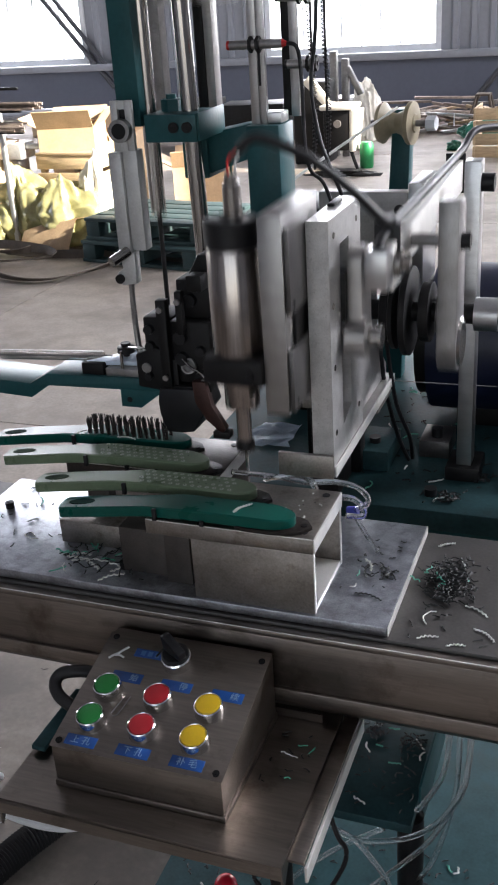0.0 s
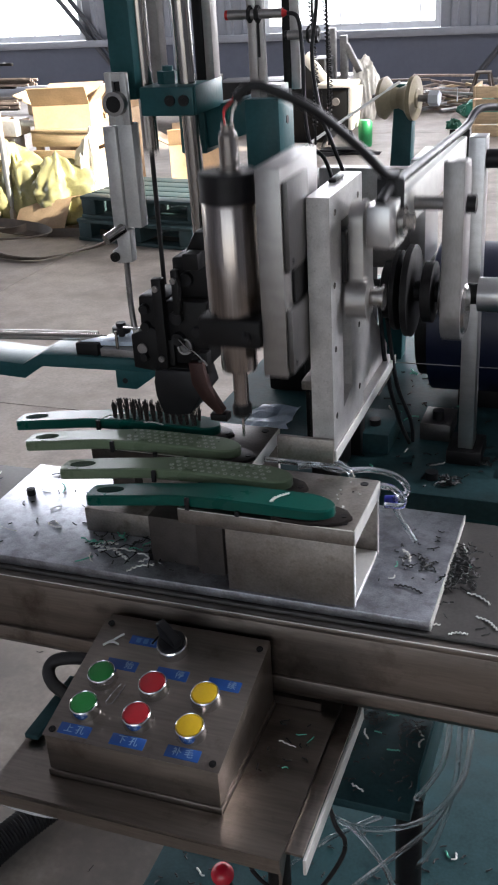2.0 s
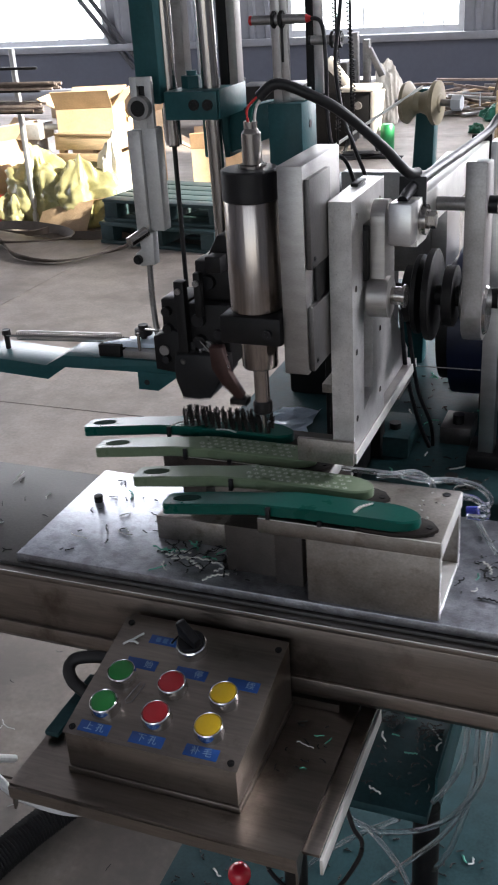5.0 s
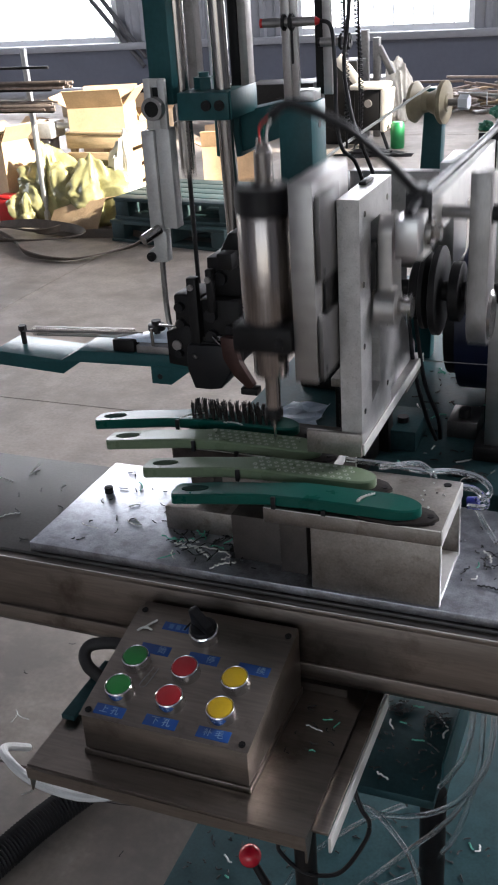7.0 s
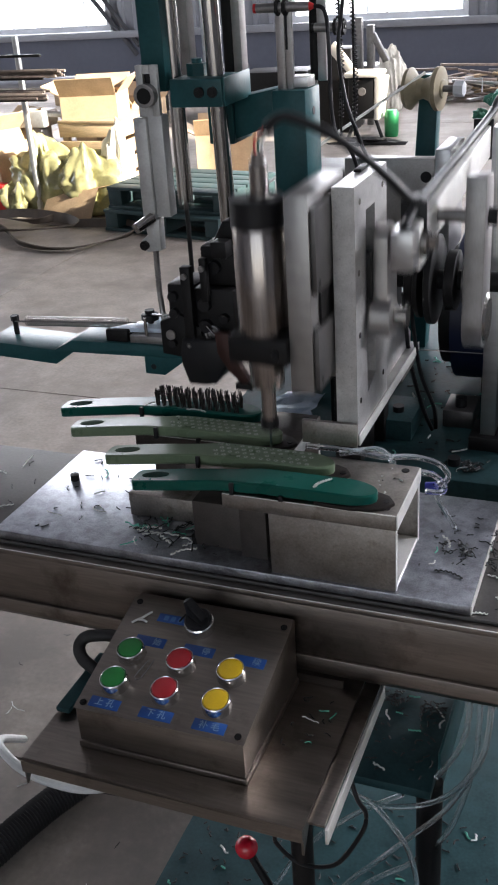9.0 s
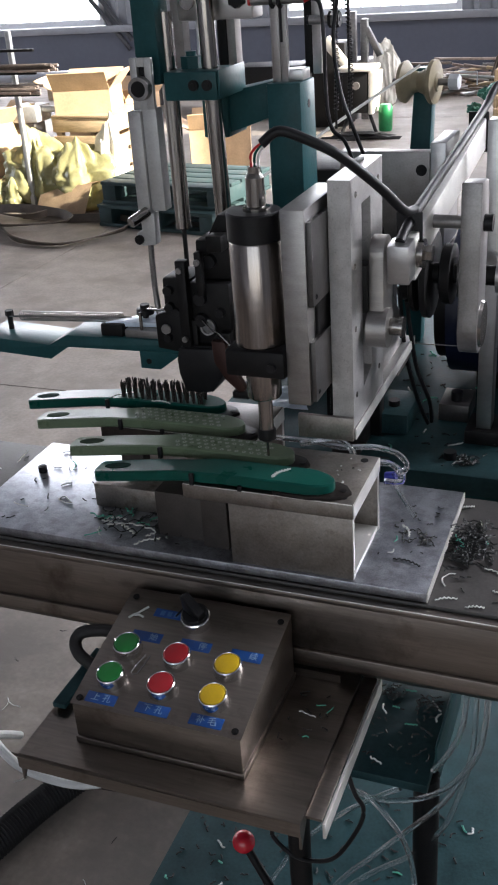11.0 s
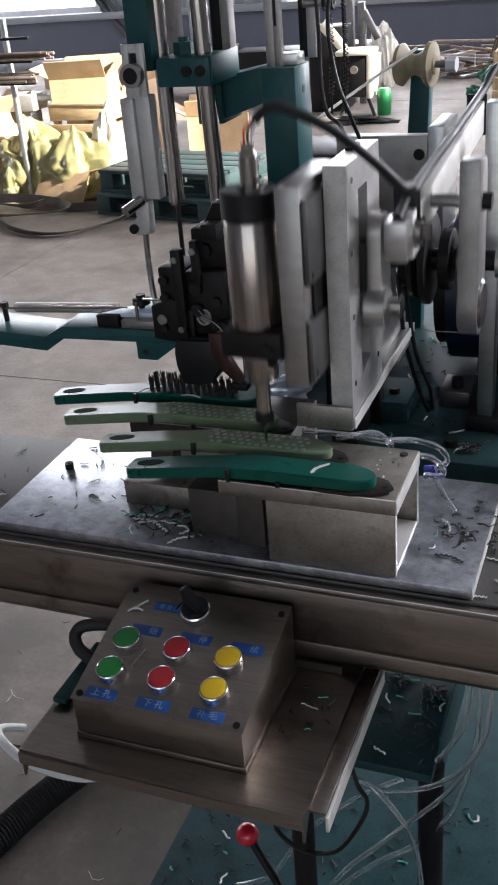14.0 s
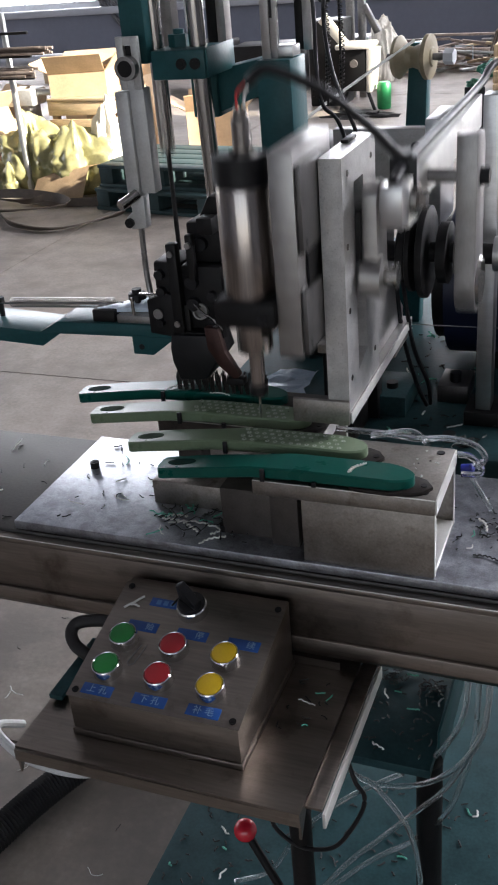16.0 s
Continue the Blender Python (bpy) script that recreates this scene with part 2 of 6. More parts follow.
def smooth_path(pts, n=6):
    pts = [Vector(p) for p in pts]
    out = []
    for i in range(len(pts) - 1):
        p0, p1, p2, p3 = pts[max(i - 1, 0)], pts[i], pts[i + 1], pts[min(i + 2, len(pts) - 1)]
        for k in range(n):
            t = k / n
            out.append(0.5 * ((2 * p1) + (p2 - p0) * t + (2 * p0 - 5 * p1 + 4 * p2 - p3) * t * t + (3 * p1 - p0 - 3 * p2 + p3) * t ** 3))
    return out + [pts[-1]]


def sweep(bm, pts, r, seg=8, n=6, flat=1.0, taper=False):
    path = smooth_path(pts, n) if n > 1 else [Vector(p) for p in pts]
    rings = []
    for i, p in enumerate(path):
        d = (path[min(i + 1, len(path) - 1)] - path[max(i - 1, 0)]).normalized()
        q = d.to_track_quat("Z", "Y").to_matrix()
        rr = r * (1 - 0.8 * i / (len(path) - 1)) if taper else r
        rings.append([bm.verts.new(p + q @ Vector((rr * math.cos(2 * math.pi * k / seg), rr * flat * math.sin(2 * math.pi * k / seg), 0))) for k in range(seg)])
    for u, v in zip(rings, rings[1:]):
        for k in range(seg):
            bm.faces.new((u[k], u[(k + 1) % seg], v[(k + 1) % seg], v[k]))
    bm.faces.new(rings[0][::-1])
    bm.faces.new(rings[-1])
    return bm


def prism(bm, outline, lo, hi, axis="z", bevel=0.0):
    """Outline in the plane across the axis, run from lo to hi along it."""
    def at(u, v, w):
        return {"z": (u, v, w), "y": (u, w, v), "x": (w, u, v)}[axis]
    a = [bm.verts.new(at(u, v, lo)) for u, v in outline]
    b = [bm.verts.new(at(u, v, hi)) for u, v in outline]
    n = len(outline)
    fs = [bm.faces.new(a[::-1]), bm.faces.new(b)]
    fs += [bm.faces.new((a[k], a[(k + 1) % n], b[(k + 1) % n], b[k])) for k in range(n)]
    bmesh.ops.recalc_face_normals(bm, faces=fs)
    if bevel:
        bmesh.ops.bevel(bm, geom=list({e for f in fs for e in f.edges}), offset=bevel, segments=2, affect="EDGES", profile=0.5)
    return bm


def hexbolt(bm, c, axis, r=0.005, h=0.004):
    c, axis = Vector(c), Vector(axis).normalized()
    cyl(bm, c, c + axis * h, r, r, 14)
    cyl(bm, c + axis * h * 0.95, c + axis * (h + 0.0006), r * 0.55, r * 0.5, 6)
    return bm


def B():
    return bmesh.new()


def part(name, bm, material, parent=None, label="", smooth=True, base=None, sharp=32):
    """Links a bmesh as one mesh object under a thing or a part. Coordinates are the place's own."""
    root = parent
    while root is not None and root.parent is not None:
        root = root.parent
    off = Vector(base) if base is not None else (root.location.copy() if root is not None else Vector())
    bmesh.ops.translate(bm, verts=bm.verts, vec=-off)
    bmesh.ops.recalc_face_normals(bm, faces=bm.faces)
    me = bpy.data.meshes.new(name)
    bm.to_mesh(me)
    bm.free()
    me.materials.append(material)
    if smooth:
        me.polygons.foreach_set("use_smooth", [True] * len(me.polygons))
        me.set_sharp_from_angle(angle=radians(sharp))
    ob = new(name, me)
    if parent is None:
        ob.location = off
    else:
        ob.parent = parent
    if label:
        tagged(ob, label)
    return ob


def thing(name, at, label, category, group="", kind=""):
    e = new(name)
    e.empty_display_size = 0.02
    e.location = at
    return tagged(e, label, category, group, kind)


def single(name, bm, material, at, label, category, group="", kind=""):
    return tagged(part(name, bm, material, None, base=at, sharp=70), label, category, group, kind)


def rotz(deg):
    return Matrix.Rotation(radians(deg), 3, "Z")


def rotx(deg):
    return Matrix.Rotation(radians(deg), 3, "X")


def roty(deg):
    return Matrix.Rotation(radians(deg), 3, "Y")


# ---------- timing of the machine ----------
def cycles(t):
    """Strokes done at t seconds; a whole number is the top of the stroke."""
    return -0.235 + 18.535 * t / 9 if t < 9 else 18.30 + 14.475 * (t - 9) / 7


def lift(t):
    """0 at the bottom of the stroke, 1 at the top."""
    return 0.5 + 0.5 * math.cos(2 * math.pi * cycles(t))


def feed(t):
    """X of the carriage: one step a stroke, while the tool is up."""
    n = cycles(t)
    k = math.floor(n + 0.5)
    u = min(1, max(0, (n - k + 0.22) / 0.44))
    s = k - 0.5 + u * u * (3 - 2 * u)
    nodes = ((-1.5, 0.083), (-0.5, 0.093), (12.1, 0.2175), (23.46, 0.1045), (34.0, 0.2125))
    return float(np.interp(s, [a for a, _ in nodes], [b for _, b in nodes]))


X0 = 0.1       # the carriage is built with its corner here
CY = 0.016
TRAVEL = 0.062
moved = {"carriage": [], "head": [], "slide": [], "ram": []}

# ---------- the hall ----------
def grid_floor():
    xs = [-10 + 2.5 * k for k in range(8)] + [7]
    ys = [-8, -5.2, -2.4, 0.4, 2.037, 5.4, 8.0, 11.0]
    floor = tagged(new("floor"), "worn pale concrete factory floor with saw-cut joints", "floor", kind="structure")
    bm = B()
    box(bm, -10, 7, -8, 11, -0.2, -0.012)
    part("bed", bm, CONCRETE, floor)
    for i in range(len(xs) - 1):
        for j in range(len(ys) - 1):
            bm = B()
            box(bm, xs[i] + 0.003, xs[i + 1] - 0.003, ys[j] + 0.003, ys[j + 1] - 0.003, -0.0125, 0.0)
            part("slab", bm, CONCRETE, floor, smooth=False)
    for pts in (((-0.66, 0.19, 0), (-0.63, 0.24, 0), (-0.6, 0.28, 0), (-0.55, 0.36, 0), (-0.45, 0.375, 0), (-0.33, 0.42, 0)), ((-0.55, 0.36, 0), (-0.52, 0.5, 0), (-0.53, 0.62, 0))):
        bm = B(); sweep(bm, pts, 0.0013, 6, 8, 0.4); part("crack", bm, RECESS, floor, "dark hairline crack")
    return floor


grid_floor()


def wall_run(name, label, boxes, material):
    w = tagged(new(name), label, "wall", kind="structure")
    for b in boxes:
        bm = B()
        box(bm, *b)
        part("wall_panel", bm, material, w, smooth=False)
    return w


SILL = 0.62
wb = wall_run("wall_north", "slate blue painted wall under grey corrugated cladding", [(-10, 7, 11.0, 11.2, 0, SILL)], WALL_BLUE)
def cladding(x0, x1, z0, z1, parent, y=11.0, pitch=0.19):
    bm = B()
    n = max(1, int((x1 - x0) / pitch))
    pts = []
    for k in range(n):
        a = x0 + (x1 - x0) * k / n
        w = (x1 - x0) / n
        pts += [(a, y + 0.05), (a + w * 0.55, y + 0.05), (a + w * 0.65, y + 0.02), (a + w * 0.9, y + 0.02)]
    pts += [(x1, y + 0.05), (x1, y + 0.2), (x0, y + 0.2)]
    prism(bm, pts, z0, z1)
    part("cladding", bm, WALL_GREY, parent, "grey corrugated metal cladding", smooth=False)
cladding(-6.1, -3.75, SILL, 5.0, wb)
cladding(-1.72, 0.3, SILL, 5.0, wb)
cladding(4.3, 7, SILL, 5.0, wb)
cladding(-10, -9.7, SILL, 5.0, wb)
cladding(-10, 7, 5.0, 7.6, wb)
bm = B(); box(bm, -10, 7, 10.93, 11.0, SILL - 0.06, SILL + 0.02, 0.01); part("sill", bm, WALL_GREY, wb)
def window(name, x0, x1, z0, z1, bars):
    w = tagged(new(name), "tall bright factory window with thin white glazing bars", "window", kind="structure")
    bm = B()
    for a, b in ((x0, x0 + 0.06), (x1 - 0.06, x1)):
        box(bm, a, b, 11.02, 11.1, z0, z1)
    box(bm, x0 + 0.0605, x1 - 0.0605, 11.022, 11.098, z1 - 0.06, z1)
    box(bm, x0 + 0.0605, x1 - 0.0605, 11.022, 11.098, z0, z0 + 0.07)
    part("window_frame", bm, FRAME_W, w)
    for k in range(1, bars):
        bm = B()
        x = x0 + (x1 - x0) * k / bars
        box(bm, x - 0.007, x + 0.007, 11.04, 11.08, z0 + 0.07, z1 - 0.06)
        part("glazing_bar", bm, FRAME_W, w)
window("window_1", -9.7, -6.1, SILL + 0.02, 5.0, 10)
# Out-of-view window, added so right-hand faces catch a bright reflection.
window("window_added", 0.3, 4.3, SILL + 0.02, 5.0, 14)
window("window_2", -3.75, -1.72, SILL + 0.02, 5.0, 9)
# Out of view: this window band is added for the west fill.
wall_run("wall_west", "unseen grey clad side wall with an added window band", [(-10.2, -10, -8, 1, 0, 7.6), (-10.2, -10, 7, 11, 0, 7.6), (-10.2, -10, 1, 7, 0, 0.8), (-10.2, -10, 1, 7, 3.2, 7.6)], WALL_GREY)
# Out of view: gaps are placed so sun strikes the pile and floor.
wall_run("wall_east", "unseen grey clad side wall with high gaps placed to aim the sun", [(7, 7.2, -8, 3.12, 0, 7.6), (7, 7.2, 6.4, 11, 0, 7.6), (7, 7.2, 3.12, 6.4, 0, 4.2), (7, 7.2, 3.12, 6.4, 5.75, 7.6), (7, 7.2, 4.25, 5.9, 4.2, 5.75)], WALL_GREY)
# Out of view: window band added for the fill behind the camera.
wall_run("wall_south", "unseen grey clad end wall with an added wide window band", [(-10, -2, -8.2, -8, 0, 7.6), (5, 7, -8.2, -8, 0, 7.6), (-2, 5, -8.2, -8, 0, 0.8), (-2, 5, -8.2, -8, 3.2, 7.6)], WALL_GREY)
bm = B(); box(bm, -10.2, 7.2, -8.2, 11.2, 7.6, 7.8)
tagged(part("ceiling", bm, CEIL, None, base=(0, 0, 7.6)), "grey metal roof sheeting of the hall", "ceiling", kind="structure")
# bright overcast distance outside the windows
GLOW = mat("bright_outdoor_haze", (0.93, 0.96, 1.0), 0.9, 0, 0.02, 1, 0, emit=1.1)
bm = B(); box(bm, -30, 26, 19.0, 19.1, -0.5, 4.2)
tagged(part("backdrop", bm, GLOW, None, base=(0, 19, 0)), "bright hazy distance outside the windows", "backdrop", kind="structure")
bm = B(); box(bm, -40, 40, 11.25, 60, -0.3, -0.2)
tagged(part("ground", bm, CONCRETE, None, base=(0, 30, -0.2)), "pale yard outside the hall", "ground", kind="structure")

# ---------- machine base, legs, deck ----------
def machine_frame():
    f = thing("machine_stand", (0.2, 0.4, 0.0), "teal painted steel machine base plate with legs, scattered with chips", "machine base")
    bm = B(); box(bm, -0.262, 0.9, -0.15, 1.25, 0.0, 0.10, 0.006); part("base_plate", bm, GREEN_DECK, f)
    bm = B(); box(bm, -0.212, 0.75, 0.322, 1.25, 0.75, 0.78, 0.004); part("deck", bm, GREEN_DECK, f, "dark teal painted deck plate")
    for x, y in ((-0.1, 0.45), (0.66, 0.45), (-0.1, 1.18), (0.66, 1.18)):
        bm = B(); box(bm, x - 0.03, x + 0.03, y - 0.03, y + 0.03, 0.1, 0.75, 0.004); part("leg", bm, GREEN_PAINT, f)
    bm = B(); box(bm, -0.06, 0.72, 0.33, 0.37, 0.68, 0.75, 0.004); part("rail", bm, GREEN_PAINT, f)
    return f


machine_frame()
def low_shelf():
    c = thing("low_shelf", (0.12, 0.2, 0.1), "teal painted steel shelf plate on a post under the work table", "shelf")
    bm = B(); box(bm, 0.03, 0.172, 0.118, 0.34, 0.436, 0.45, 0.002); part("plate", bm, GREEN_DECK, c)
    bm = B(); box(bm, 0.1725, 0.176, 0.16, 0.34, 0.40, 0.475, 0.001); part("flange", bm, GREEN_PAINT, c)
    bm = B(); cyl(bm, (0.165, 0.15, 0.1), (0.165, 0.15, 0.436), 0.017, seg=20); part("post", bm, DARK_STEEL, c)


low_shelf()


def work_table():
    t = thing("work_table", (0, 0.1, 0.0), "stainless sheet work table with a folded front apron", "table")
    bm = B(); box(bm, -1.0, 0.85, 0.012, 0.233, 0.792, 0.80, 0.0015); part("top", bm, TABLE_TOP, t, "grey steel table top dusted with chips")
    bm = B(); box(bm, -1.0, 0.85, 0.0, 0.0115, 0.789, 0.7965, 0.0015); part("front_lip", bm, STEEL_SHEET, t)
    bm = B(); box(bm, -1.0, 0.85, -0.0003, 0.0009, 0.7962, 0.797, 0.0002); part("lip_edge", bm, STEEL_BRIGHT, t)
    bm = B(); box(bm, -1.0, 0.85, 0.002, 0.010, 0.727, 0.7885, 0.001); part("apron", bm, STEEL_SHEET, t)
    bm = B(); prism(bm, [(-0.001, 0.7265), (0.012, 0.7265), (0.03, 0.70), (0.028, 0.697), (0.003, 0.703), (-0.001, 0.71)], -1.0, 0.85, "x", 0.0008)
    part("lower_flange", bm, STEEL_SHEET, t)
    bm = B(); box(bm, -1.0, 0.85, 0.2, 0.233, 0.70, 0.7915, 0.001); part("rear_apron", bm, STEEL_SHEET, t)
    for x in (-0.95, 0.8):
        for y in (0.04, 0.2):
            bm = B(); box(bm, x - 0.02, x + 0.02, y - 0.018, y + 0.018, 0.0 if x < -0.3 or x > 0.9 or y < -1 else 0.1, 0.70, 0.003); part("leg", bm, GREY_STEEL, t)
    return t


work_table()


# ---------- control box ----------
def slope(y):
    return 0.74 + (y + 0.155) * 0.237


def glyph_mesh(text, size):
    cu = bpy.data.curves.new("lettering", "FONT")
    cu.body, cu.size, cu.align_x, cu.align_y, cu.extrude = text, size, "CENTER", "CENTER", 0.0001
    ob = bpy.data.objects.new("lettering", cu)
    scene.collection.objects.link(ob)
    me = bpy.data.meshes.new_from_object(ob.evaluated_get(bpy.context.evaluated_depsgraph_get()))
    bpy.data.objects.remove(ob)
    me.materials.clear()
    me.materials.append(INK)
    return me


def control_box():
    base = (-0.038, -0.09, 0.69)
    c = thing("control_box", base, "stainless steel push-button control box with a sloping face, on a tray", "control box")
    tilt = math.degrees(math.atan(0.237))
    bm = B()
    prism(bm, [(-0.158, 0.698), (-0.005, 0.698), (-0.005, 0.7738), (-0.0155, 0.7733), (-0.158, 0.7395)], -0.127, 0.051, "x", 0.0012)
    part("housing", bm, STEEL_COVER, c)
    bm = B(); box(bm, -0.1285, 0.0525, -0.1595, -0.004, 0.6897, 0.6975, 0.0012); part("bottom_cover", bm, STEEL_SHEET, c)
    bm = B()
    prism(bm, [(-0.159, 0.7395), (-0.0148, 0.7737), (-0.015, 0.7749), (-0.1597, 0.7406)], -0.1285, 0.0525, "x", 0.0004)
    part("cover_plate", bm, STEEL_COVER, c, "brushed stainless cover plate with corner screws")
    for x, y in ((-0.12, -0.021), (0.045, -0.021), (-0.121, -0.152), (0.044, -0.152)):
        bm = B(); n = Vector((0, -0.23, 0.973)); p = Vector((x, y, slope(y) + 0.0012))
        hexbolt(bm, p, n, 0.0035, 0.0015); part("screw", bm, DARK_STEEL, c)
    up = Vector((0, -math.sin(radians(tilt)), math.cos(radians(tilt))))
    for x, y, m in ((-0.097, -0.091, BTN_GREEN), (-0.098, -0.128, BTN_GREEN), (-0.041, -0.092, BTN_RED), (-0.042, -0.128, BTN_RED), (0.014, -0.0925, BTN_YELLOW), (0.013, -0.129, BTN_YELLOW)):
        y += 0.003
        p = Vector((x, y, slope(y) + 0.0008))
        bm = B()
        lathe(bm, p, up, [(0, 0.0143), (0.0015, 0.0148), (0.010, 0.0145), (0.0125, 0.0141), (0.0135, 0.0132), (0.0128, 0.0126), (0.011, 0.0125)], 36)
        col = {BTN_GREEN: "green", BTN_RED: "red", BTN_YELLOW: "yellow"}[m]
        bez = part("push_button", bm, BEZEL, c, f"{col} push button in a chrome bezel")
        bm = B(); lathe(bm, p + up * 0.0108, up, [(0, 0.0124), (0.0018, 0.0123), (0.0028, 0.0116), (0.0034, 0.008), (0.0036, 0.0)], 36)
        part("button_cap", bm, m, bez, f"{col} plastic cap")
    # selector knob
    y = -0.040; p = Vector((-0.041, y, slope(y) + 0.0008))
    bm = B(); lathe(bm, p, up, [(0, 0.0158), (0.011, 0.0158), (0.0125, 0.0148), (0.0128, 0.013)], 36)
    kn = part("selector_switch", bm, BEZEL, c, "black rotary selector in a chrome ring")
    bm = B(); lathe(bm, p + up * 0.0105, up, [(0, 0.0146), (0.005, 0.0144), (0.0062, 0.0128)], 30)
    part("selector_disc", bm, BLACK, kn)
    bm = B(); prism(bm, [(-0.0135, 0.0), (0.0135, 0.0), (0.0135, 0.0205), (0.009, 0.0225), (-0.0135, 0.010)], -0.0048, 0.0048, "x", 0.0014)
    rot = Matrix.Translation(p + up * 0.015) @ Matrix.Rotation(radians(tilt), 4, "X") @ Matrix.Rotation(radians(62), 4, "Z")
    bmesh.ops.transform(bm, matrix=rot, verts=bm.verts)
    part("selector_grip", bm, BLACK, kn)
    bm = B(); box(bm, -0.0007, 0.0007, 0.0136, 0.0141, 0.006, 0.020)
    bmesh.ops.transform(bm, matrix=rot, verts=bm.verts)
    part("pointer_mark", bm, WHITE_CURL, kn)
    # labels
    for x, y, w, h, word in ((-0.099, -0.148, 0.033, 0.0125, "上 孔"), (-0.043, -0.148, 0.035, 0.0125, "下 孔"), (0.013, -0.148, 0.034, 0.0125, "补 毛"),
                             (-0.074, -0.036, 0.034, 0.011, ""), (-0.086, -0.068, 0.034, 0.0125, "始"), (-0.031, -0.068, 0.034, 0.0125, "停"), (0.0245, -0.069, 0.034, 0.0125, "续")):
        m = Matrix.Translation((x, y, slope(y) + 0.0012)) @ Matrix.Rotation(radians(tilt), 4, "X")
        bm = B(); box(bm, -w / 2, w / 2, -h / 2, h / 2, 0, 0.0008, 0.0003)
        bmesh.ops.transform(bm, matrix=m, verts=bm.verts)
        lb = part("label_plate", bm, LABEL_BLUE, c, "blue engraved label plate")
        if word:
            me = glyph_mesh(word, 0.0095)
            me.transform(Matrix.Translation(-Vector(base)) @ m @ Matrix.Translation((0.008 if len(word) == 1 else 0, 0, 0.0011)))
            o = new("lettering", me)
            o.parent = lb
        else:
            for k in range(3):
                bm = B(); box(bm, -0.010 + k * 0.008, -0.005 + k * 0.008, -0.003, 0.003, 0.0009, 0.0011)
                bmesh.ops.transform(bm, matrix=m, verts=bm.verts)
                part("lettering_bar", bm, INK_DIM, lb)
    # conduit at the side
    bm = B(); sweep(bm, [(-0.126, -0.048, 0.742), (-0.15, -0.048, 0.742), (-0.174, -0.053, 0.738), (-0.179, -0.062, 0.731), (-0.17, -0.072, 0.724), (-0.155, -0.075, 0.716), (-0.14, -0.076, 0.706)], 0.0068, 12)
    part("conduit", bm, RUBBER, c, "black cable conduit")
    bm = B(); box(bm, -0.176, -0.1605, -0.125, -0.03, 0.694, 0.7, 0.001); part("side_bracket", bm, GREEN_DECK, c, "dark flat bracket behind the box")
    return c


control_box()
sw = thing("strand", (-0.108, -0.045, 0.77), "small white shaving lying on the control box", "shaving")
bm = B()
for p, q in (((-0.116, -0.05), (-0.108, -0.042)), ((-0.108, -0.042), (-0.1, -0.032)), ((-0.11, -0.045), (-0.1, -0.046))):
    sweep(bm, [(p[0], p[1], slope(p[1]) + 0.0025), ((p[0] + q[0]) / 2, (p[1] + q[1]) / 2, slope(p[1]) + 0.004), (q[0], q[1], slope(q[1]) + 0.0025)], 0.0012, 6)
part("fibre", bm, WHITE_CURL, sw)
sw = thing("wire", (-0.075, -0.1, 0.755), "thin bent wire lying between the buttons", "wire")
bm = B(); sweep(bm, [(-0.077, -0.09, slope(-0.09) + 0.0022), (-0.083, -0.113, slope(-0.113) + 0.0022), (-0.076, -0.113, slope(-0.113) + 0.0022), (-0.072, -0.09, slope(-0.09) + 0.0022)], 0.0006, 5, 2); part("wire", bm, GREY_STEEL, sw)


sw = thing("wire", (-0.062, -0.03, 0.77), "short dark bent wire beside the selector switch", "wire")
bm = B(); sweep(bm, [(-0.066, -0.038, slope(-0.038) + 0.0022), (-0.062, -0.03, slope(-0.03) + 0.004), (-0.057, -0.023, slope(-0.023) + 0.004), (-0.05, -0.021, slope(-0.021) + 0.0024)], 0.0011, 6); part("wire", bm, DARK_STEEL, sw)


